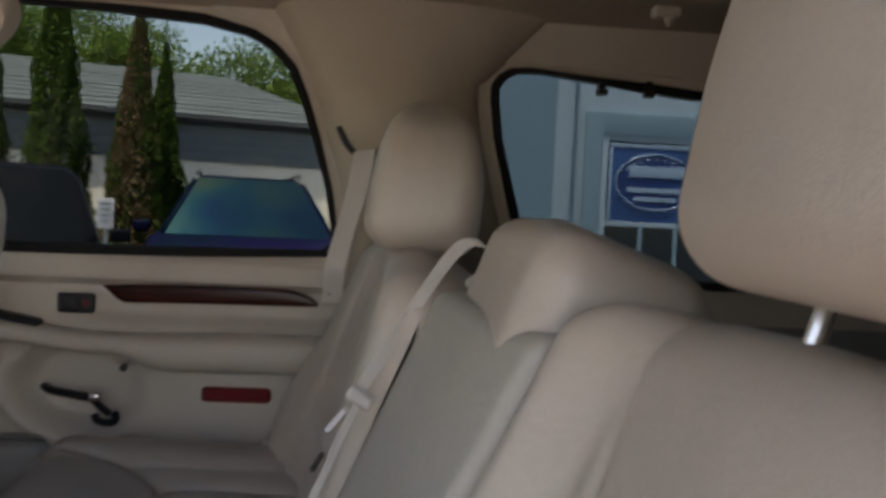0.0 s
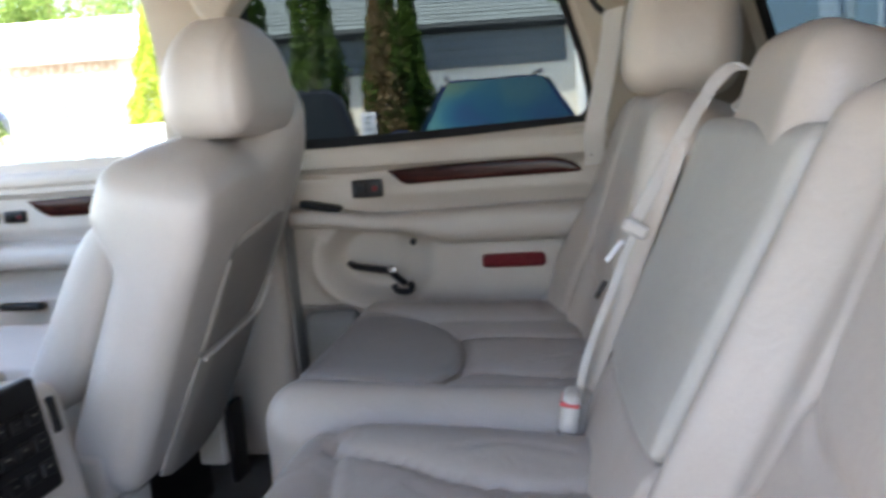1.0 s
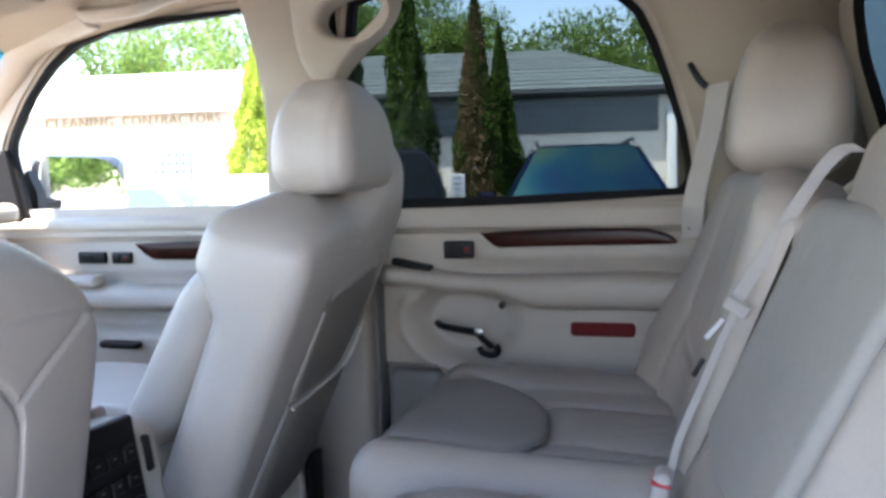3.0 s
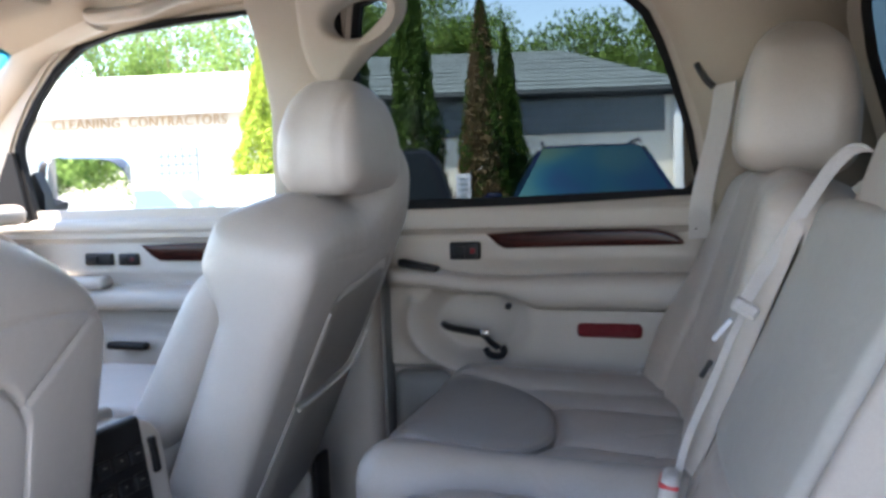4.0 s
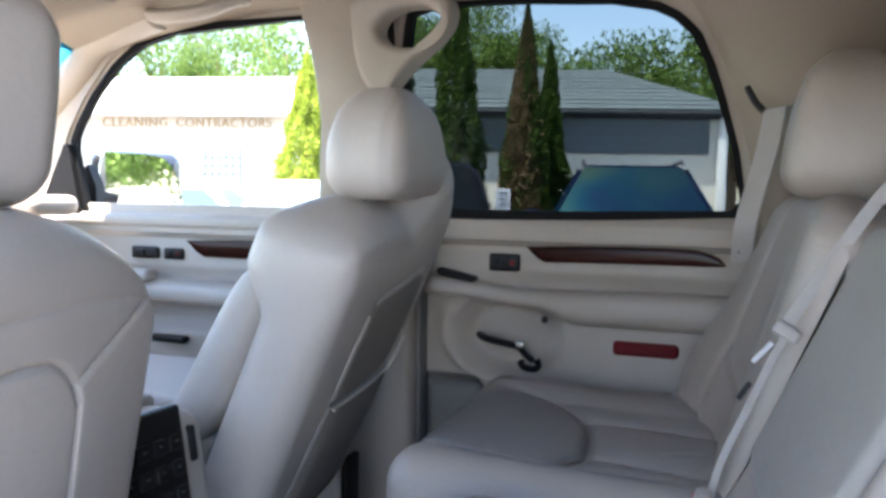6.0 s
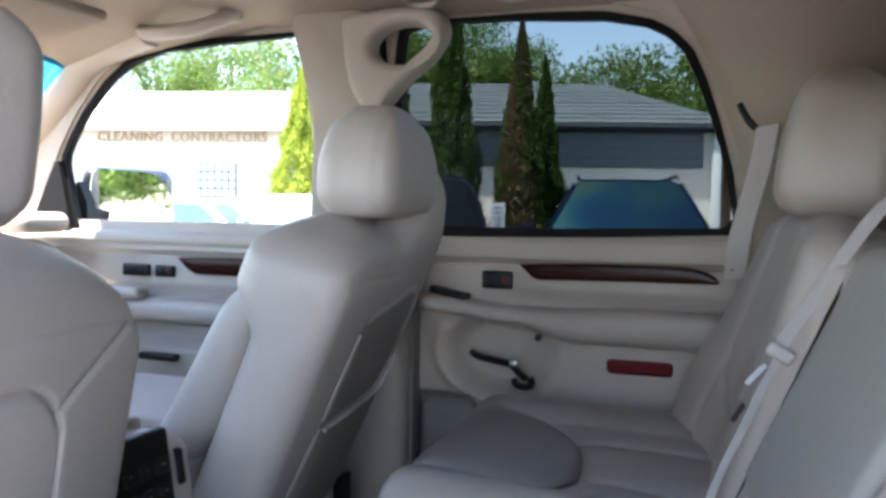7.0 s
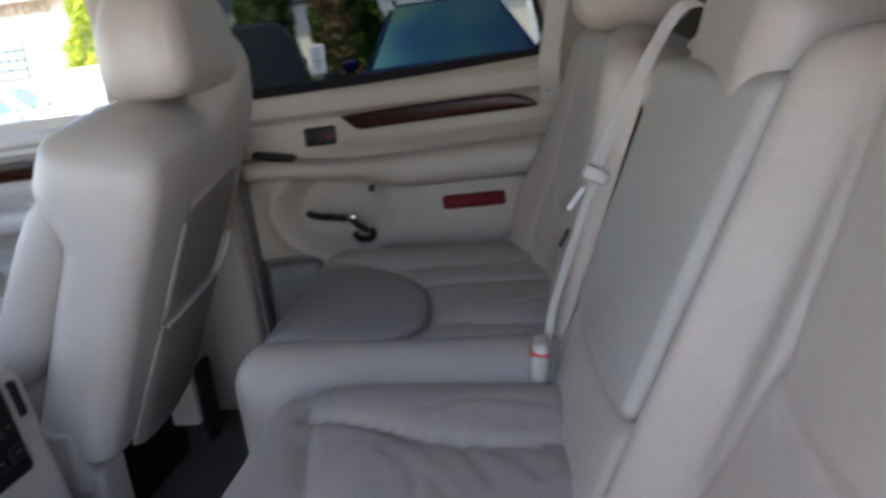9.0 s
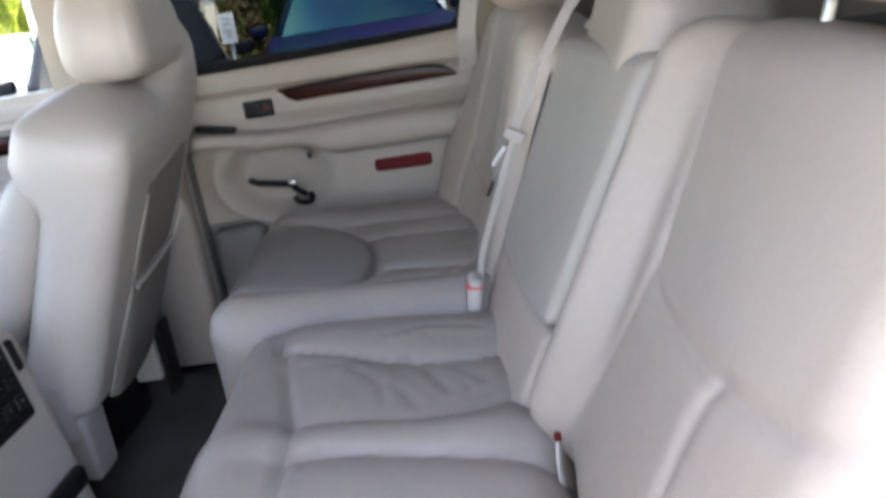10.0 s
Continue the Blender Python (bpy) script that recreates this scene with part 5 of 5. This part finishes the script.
def contractor_building():
    P = (-12.45, 20.0)
    A = 15

    def T(g):
        return turn(g, P, A)

    ob = thing("brick_building", (-16, 20, 0), "sunlit pale building with a dark lettered sign and glass block window", "building")
    part("wall", T(box(-30, -12.45, 20.0, 20.3, 0, 3.75)), PALE_WALL_PAINT, ob)
    part("side_wall", T(box(-12.7, -12.45, 20.3, 30, 0, 3.75)), PALE_WALL_PAINT, ob)
    v = [(-30.3, 19.5, 3.62), (-12.0, 19.5, 3.62), (-12.0, 30.4, 3.62), (-30.3, 30.4, 3.62), (-30.3, 20.6, 4.72), (-12.3, 20.6, 4.72), (-12.3, 29.5, 4.72), (-30.3, 29.5, 4.72)]
    roof = part("roof", T((np.array(v), [(0, 1, 5, 4), (1, 2, 6, 5), (2, 3, 7, 6), (3, 0, 4, 7), (4, 5, 6, 7), (0, 1, 2, 3)])), PALE_ROOF, ob, "pale mansard roof", smooth=False)
    part("fascia", T(box(-30.3, -12.0, 19.46, 19.5, 3.5, 3.66)), PALE_ROOF, roof)
    win = part("glass_block_window", T(box(-15.34, -14.10, 19.97, 19.99, 1.62, 2.58)), VINYL_DARK, ob, "grid of glass blocks")
    for i in range(6):
        for j in range(4):
            g = T(rbox((-15.34 + 0.1033 + 0.2067 * i, 19.95, 1.62 + 0.12 + 0.24 * j), (0.180, 0.06, 0.21), 0.02, k=2))
            part("glass_block", g, GLASS_BLOCK, win)
    for word, cx, width in (("CLEANING", -17.30, 1.98), ("CONTRACTORS", -14.62, 2.84)):
        txt = bpy.data.curves.new("letters", "FONT")
        txt.body, txt.size, txt.extrude, txt.align_x, txt.align_y = word, 0.50, 0.02, "CENTER", "CENTER"
        txt.space_character = 1.12
        tmp = bpy.data.objects.new("letters", txt)
        me = bpy.data.meshes.new_from_object(tmp)
        bpy.data.objects.remove(tmp)
        bpy.data.curves.remove(txt)
        s = width / (max(p.co.x for p in me.vertices) - min(p.co.x for p in me.vertices))
        c = turn((np.array([(cx, 19.97, 3.33)]), []), P, A)[0][0]
        m = Matrix.Translation(Vector(c) - Vector((-16, 20, 0))) @ Matrix.Rotation(radians(A), 4, "Z") @ Matrix.Rotation(radians(90), 4, "X") @ Matrix.Diagonal((s, 0.80, 1, 1))
        me.transform(m)
        me.materials.append(LETTER)
        sign = new("sign_word", me)
        sign.parent = ob
        tagged(sign, "dark raised sign letters on the wall")
    return ob


GLASS_BLOCK = mat("glass_block", (0.42, 0.46, 0.45), 0.15, spec=0.8, bump=0.5, bump_scale=8)
contractor_building()


def shop():
    ob = thing("blue_shop_building", (2.3, 6.2, 0), "grey-blue shop wall with pale door frame and blue window poster", "building")
    part("wall", box(1.72, 9, 6.05, 6.3, 0, 4.2), PALE_WALL, ob)
    part("side_wall", box(0.60, 1.715, 6.00, 6.3, 0, 4.2), BLUE_WALL, ob, "plain grey-blue painted wall")
    part("corner_trim", box(1.62, 1.76, 5.96, 6.04, 0, 4.2), PALE_WALL, ob)
    fr = part("door_frame", join(box(1.88, 2.02, 5.98, 6.05, 0, 2.32), box(2.02, 3.6, 5.98, 6.05, 2.14, 2.32)), BLUE_WALL, ob)
    part("door_leaf", join(box(2.02, 2.07, 5.99, 6.04, 0, 2.14), box(2.07, 3.5, 5.99, 6.04, 2.09, 2.14), box(2.07, 3.5, 5.99, 6.04, 0.0, 0.3)), PALE_WALL, fr)
    part("door_glass", box(2.07, 3.5, 6.01, 6.03, 0.3, 2.09), DARK_GLASS, fr)
    ps = part("poster", box(2.085, 3.0, 5.995, 6.008, 1.42, 2.07, 0.002), POSTER, ob, "blue window poster with an oval emblem")
    a = np.linspace(0, 2 * math.pi, 48, endpoint=False)
    part("emblem", slab([(2.48 + 0.34 * math.cos(t), 1.76 + 0.235 * math.sin(t)) for t in a], 5.986, 5.994), EMBLEM, ps, "dark blue oval emblem")
    for k in range(9):
        t = radians(150 - 15 * k)
        part("dot", rbox((2.48 + 0.27 * math.cos(t), 5.983, 1.765 + 0.185 * math.sin(t)), (0.028, 0.006, 0.02), 0.003, k=2), POSTER_LIGHT, ps)
    ring = [(2.48 + 0.335 * math.cos(t), 5.984, 1.76 + 0.23 * math.sin(t)) for t in np.linspace(0, 2 * math.pi, 49)]
    part("ring", tube(ring, 0.007, 6, caps=False), POSTER_LIGHT, ps)
    part("border", join(box(2.085, 3.0, 5.988, 5.994, 2.04, 2.07), box(2.085, 2.11, 5.988, 5.994, 1.42, 2.039)), POSTER_LIGHT, ps)
    part("emblem_band", box(2.25, 2.74, 5.978, 5.985, 1.80, 1.89, 0.002), POSTER_LIGHT, ps)
    part("text_bar", box(2.24, 2.72, 5.978, 5.985, 1.67, 1.71, 0.002), POSTER_LIGHT, ps)
    part("text_bar", box(2.30, 2.66, 5.978, 5.985, 1.60, 1.635, 0.002), POSTER_LIGHT, ps)
    for x in (2.36, 2.66):
        part("muntin", box(x, x + 0.035, 5.99, 6.008, 0.3, 1.42), BLUE_WALL, fr)
    part("muntin", box(2.07, 3.5, 5.992, 6.006, 1.385, 1.425), PALE_WALL, fr)
    return ob


EMBLEM = mat("dark_blue_ink", (0.02, 0.06, 0.20), 0.4, grain=0.1)
shop()


def leaves(points, size, rng, flat=0.5):
    """Small leaf sprays round the given points."""
    n = len(points)
    P = np.asarray(points)
    d1 = rng.normal(size=(n, 3))
    d1[:, 2] = np.abs(d1[:, 2]) + flat
    d1 /= np.linalg.norm(d1, axis=1, keepdims=True)
    d2 = np.cross(d1, rng.normal(size=(n, 3)))
    d2 /= np.linalg.norm(d2, axis=1, keepdims=True)
    s = size * rng.uniform(0.5, 1.3, size=(n, 1))
    v = np.stack([P - d1 * s, P + d2 * s * 0.45, P + d1 * s, P - d2 * s * 0.45], 1).reshape(-1, 3)
    return v, [(4 * i, 4 * i + 1, 4 * i + 2, 4 * i + 3) for i in range(n)]


def arborvitae(x, y, h, r, material, seed, label, n=20000, z0=0.15, streak=None, leaf=0.036):
    rng = np.random.default_rng(seed)
    ob = thing("arborvitae", (x, y, 0), label, "tree", "hedge trees")
    part("trunk", tube([(x, y, 0), (x + 0.02, y, h * 0.4), (x, y, h * 0.9)], [0.09, 0.06, 0.015], 8), BARK, ob)
    t = rng.uniform(0, 1, n) ** 1.15
    a = rng.uniform(0, 2 * math.pi, n)
    lump = 1 + 0.13 * np.sin(3 * a + 9 * t + seed) + 0.10 * np.sin(7 * a - 17 * t + 2 * seed) + 0.08 * np.sin(31 * t + 2 * a)
    prof = r * np.minimum(1.0, 0.75 + 2.5 * t) * (1 - t) ** 0.88 * lump
    rad = prof * rng.uniform(0.55, 1.03, n) ** 0.6
    P = np.stack([x + rad * np.cos(a), y + rad * np.sin(a), z0 + (h - z0) * t], 1)
    part("crown", leaves(P, leaf, rng, 1.2), material, ob, smooth=False)
    # Brown sprays on the near side stand in for a reflected streak.
    if streak:
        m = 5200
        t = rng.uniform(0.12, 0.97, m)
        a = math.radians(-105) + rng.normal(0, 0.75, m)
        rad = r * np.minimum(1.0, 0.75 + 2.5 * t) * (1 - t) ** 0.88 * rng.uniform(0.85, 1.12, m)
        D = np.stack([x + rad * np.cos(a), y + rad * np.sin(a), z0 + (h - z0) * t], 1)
        part("streak_twigs", leaves(D, 0.034, rng, 1.6), streak, ob, "brown twigs for a streak reflected in the glass", smooth=False)
    return ob


arborvitae(-3.87, 10.0, 4.65, 0.57, CEDAR, 3, "tall dark green cone-shaped arborvitae beside the garage")
arborvitae(-2.88, 10.0, 3.95, 0.47, CEDAR, 5, "tall arborvitae beside the garage, a reflected brown streak put on as twigs", streak=STREAK)
arborvitae(-2.70, 10.6, 3.50, 0.46, CEDAR, 17, "slim green arborvitae close behind the brown one")
arborvitae(-4.85, 10.0, 4.6, 0.58, CEDAR, 8, "tall dark green cone-shaped arborvitae beside the garage")
arborvitae(-10.35, 17.0, 4.8, 1.12, BRIGHT_LEAF, 14, "sunlit yellow-green arborvitae at the building corner", 30000, leaf=0.046)


def tree(x, y, h, r, seed, n=21000, z0=2.0):
    rng = np.random.default_rng(seed)
    ob = thing("tree", (x, y, 0), "leafy green tree behind the buildings", "tree", "background trees")
    limbs = [tube([(x, y, 0), (x + 0.1, y, h * 0.45), (x, y, h * 0.8)], [0.28, 0.2, 0.06], 8)]
    centers = []
    for k in range(11):
        a, z = rng.uniform(0, 6.28), rng.uniform(z0 + (h - z0) * 0.15, h * 0.92)
        q = r * rng.uniform(0.25, 0.75) * (1 - 0.5 * (z / h) ** 3)
        c = np.array((x + q * math.cos(a), y + q * math.sin(a), z))
        centers.append((c, r * rng.uniform(0.28, 0.5)))
        limbs.append(tube([(x, y, z * 0.55), (x + (c[0] - x) * 0.5, y + (c[1] - y) * 0.5, z * 0.8), tuple(c)], [0.1, 0.06, 0.02], 6))
    part("trunk", join(*limbs), BARK, ob)
    C, Q = np.array([c for c, q in centers]), np.array([q for c, q in centers])
    k = rng.integers(len(centers), size=n)
    d = rng.normal(size=(n, 3))
    d /= np.linalg.norm(d, axis=1, keepdims=True)
    pts = C[k] + d * (Q[k] * rng.uniform(0.35, 1.12, n))[:, None] * (1, 1, 0.8)
    part("crown", leaves(pts, 0.085, rng, 0.2), LEAF, ob, smooth=False)
    return ob


for i, (x, y, h, r) in enumerate([(-33, 34, 10.5, 4.6), (-27, 36, 11.5, 5.0), (-21.5, 34, 10.0, 4.4), (-16.5, 36, 11.5, 4.8), (-11.5, 34, 10.5, 4.5), (-8, 28, 7.6, 3.4), (-3.6, 27, 6.6, 3.0), (-0.9, 24, 6.5, 2.8), (1.2, 23, 6.2, 2.8), (-13, 27, 8.2, 3.2), (-40, 38, 12.0, 5.0), (-24, 41, 13.0, 5.2), (-30.5, 36, 11.5, 4.8), (-18.5, 42, 12.5, 5.0), (-30, 42, 13.0, 5.2), (24, 3.5, 8.5, 3.6), (29, 8.5, 9.5, 4.2), (33, -2, 9.5, 4.2)]):
    tree(x, y, h, r, 20 + i, 45000 if x > 22 else 21000, 2.0 if y > 20 else 0.2)


# ---- parked vehicles ----
def frustum(a0, a1, b0, b1, w0, w1, z0, z1):
    v = [(a0, -w0, z0), (a1, -w0, z0), (a1, w0, z0), (a0, w0, z0), (b0, -w1, z1), (b1, -w1, z1), (b1, w1, z1), (b0, w1, z1)]
    return np.array(v, float), [(0, 1, 2, 3), (4, 5, 6, 7), (0, 1, 5, 4), (1, 2, 6, 5), (2, 3, 7, 6), (3, 0, 4, 7)]


def quad_on(v, ids, inset, out):
    """A pane laid on one face of a frustum."""
    q = v[list(ids)]
    c = q.mean(0)
    nrm = np.cross(q[1] - q[0], q[2] - q[0])
    nrm /= np.linalg.norm(nrm)
    if nrm @ (c - v.mean(0)) < 0:
        nrm = -nrm
    q = c + (q - c) * inset
    return np.concatenate([q + nrm * out, q + nrm * 0.001]), [(0, 1, 2, 3), (4, 5, 6, 7), (0, 1, 5, 4), (1, 2, 6, 5), (2, 3, 7, 6), (3, 0, 4, 7)]


def parked_car(x, y, heading, L, W, H, paint, label, cab, belt_z, name="parked_car", rack=False, glass=None, roof_w=0.345, pane=0.84):
    """A car with its nose along the heading, in degrees from +x; cab: rear and front of the cabin at belt and roof."""
    m = Matrix.Translation((x, y, 0)) @ Matrix.Rotation(radians(heading), 4, "Z")
    M3, t3 = np.array(m.to_3x3()), np.array(m.translation)

    def T(g):
        return np.asarray(g[0]) @ M3.T + t3, g[1]

    ob = thing(name, (x, y, 0), label, "car", "parked cars")

    def hull(v):
        v = v.copy()
        s = v[:, 0] / (L / 2)
        v[:, 1] *= 1 - 0.14 * np.abs(s) ** 4
        up = v[:, 2] > 0.62
        v[:, 2] -= up * (0.10 * np.clip((s - cab[1] * 0.9) / (1 - cab[1] * 0.9), 0, 1) ** 1.4 if belt_z else 0)
        return v

    part("body", T(pad((0, 0, (0.28 + belt_z) / 2), (L, W, belt_z - 0.28), 0.10, (20, 10, 4), hull)), paint, ob)
    g = frustum(cab[0] * L / 2, cab[1] * L / 2, cab[2] * L / 2, cab[3] * L / 2, W * 0.46, W * roof_w, belt_z - 0.06, H)
    cl, cw = (cab[1] - cab[0]) * L / 2, W * 0.92

    def cab_shape(v):
        v = v.copy()
        t = np.clip((v[:, 2] - belt_z + 0.06) / (H - belt_z + 0.06), 0, 1)
        lo_, hi_ = cab[0] + (cab[2] - cab[0]) * t, cab[1] + (cab[3] - cab[1]) * t
        s = v[:, 0] / cl + 0.5
        v[:, 0] = (lo_ + (hi_ - lo_) * s) * L / 2
        v[:, 1] *= 1 + (roof_w / 0.46 - 1) * t
        return v

    cabin = part("cabin", T(pad((0, 0, (belt_z - 0.06 + H) / 2), (cl, cw, H - belt_z + 0.06), 0.16, (6, 6, 6), cab_shape)), paint, ob)
    rv = rbox(((cab[2] + cab[3]) * L / 4, 0, H - 0.004), ((cab[3] - cab[2]) * L / 2 * 0.9, W * (roof_w * 2 - 0.07), 0.03), 0.014, (2, 2, 1))
    part("roof", T(rv), paint, cabin)
    for ids, nm in (((1, 2, 6, 5), "windscreen"), ((3, 0, 4, 7), "rear_window"), ((0, 1, 5, 4), "side_window"), ((2, 3, 7, 6), "side_window")):
        part(nm, T(quad_on(g[0], ids, pane, 0.012)), glass or DARK_GLASS, cabin, smooth=False)
    for sx in (-0.31, 0.31):
        for sy in (-1, 1):
            wh = part("wheel", T(tube([(sx * L, sy * (W / 2 - 0.20), 0.33), (sx * L, sy * (W / 2 - 0.02), 0.33)], 0.33, 20)), RUBBER, ob, "black tyre")
            part("rim", T(tube([(sx * L, sy * (W / 2 - 0.05), 0.33), (sx * L, sy * (W / 2 - 0.005), 0.33)], 0.20, 16)), CAR_SILVER, wh, "silver wheel rim")
    for sy in (-1, 1):
        part("headlight", T(rbox((L / 2 - 0.05, sy * W * 0.34, 0.70), (0.10, 0.30, 0.15), 0.04, k=3)), CHROME, ob, "clear headlight")
        part("door_mirror", T(rbox((cab[1] * L / 2 - 0.25, sy * (W / 2 + 0.07), belt_z + 0.06), (0.12, 0.18, 0.13), 0.04, k=3)), paint, ob)
        if rack:
            part("roof_rail", T(tube([(cab[2] * L / 2 + 0.1, sy * W * (roof_w - 0.015), H + 0.02), (cab[2] * L / 2 + 0.2, sy * W * (roof_w - 0.015), H + 0.06), (cab[3] * L / 2 - 0.2, sy * W * (roof_w - 0.015), H + 0.06), (cab[3] * L / 2 - 0.05, sy * W * (roof_w - 0.015), H + 0.02)], 0.018, 8)), BLACK, ob, "black roof rail")
    part("grille", T(rbox((L / 2 - 0.01, 0, 0.62), (0.06, W * 0.42, 0.16), 0.02, k=2)), BLACK, ob)
    part("bumper", T(rbox((L / 2 - 0.02, 0, 0.40), (0.14, W * 0.9, 0.18), 0.05, (1, 3, 1), 3)), paint, ob)
    return ob


BLACK_GLASS = mat("black_car_glass", (0.003, 0.005, 0.007), 0.12, spec=0.15, ior=1.2, grain=0.1)
parked_car(-1.27, 8.77, -79, 4.2, 2.02, 1.71, SUV_BLUE, "blue estate car parked in front of the garage", (-0.94, 0.40, -0.82, 0.10), 1.09, rack=True, glass=SUV_GLASS, roof_w=0.285, pane=0.92)
parked_car(-3.23, 6.97, -70, 4.4, 1.9, 1.68, CAR_DARK, "dark car parked beside the small sign", (-0.90, 0.42, -0.75, 0.10), 1.03, glass=BLACK_GLASS)
parked_car(-11.3, 14.4, 15, 4.5, 1.8, 1.45, CAR_SILVER, "silver car parked before the pale building", (-0.8, 0.42, -0.5, 0.12), 0.95, glass=PALE_GLASS)
parked_car(-8.7, 14.0, -70, 4.4, 1.8, 1.60, CAR_SILVER, "silver estate car parked before the pale building", (-0.92, 0.42, -0.8, 0.12), 1.0, glass=PALE_GLASS)

SIGN_GREY = mat("weathered_sign", (0.36, 0.37, 0.41), 0.5, spots=0.1, grain=0.05)
sg = thing("parking_sign", (-1.73, 5.3, 0), "small pale grey parking sign on a thin post", "sign")
part("post", tube([(-1.73, 5.32, 0), (-1.73, 5.32, 1.40)], 0.014, 8), CAR_SILVER, sg)
plate = part("plate", rbox((-1.73, 5.295, 1.302), (0.118, 0.006, 0.215), 0.0025, k=2), SIGN_GREY, sg, "pale grey sign plate")
for k, w in enumerate((0.08, 0.065, 0.08, 0.05)):
    part("text_bar", box(-1.73 - w / 2, -1.73 + w / 2, 5.288, 5.2915, 1.37 - 0.043 * k, 1.385 - 0.043 * k, 0.001), DARK_TRIM, plate)
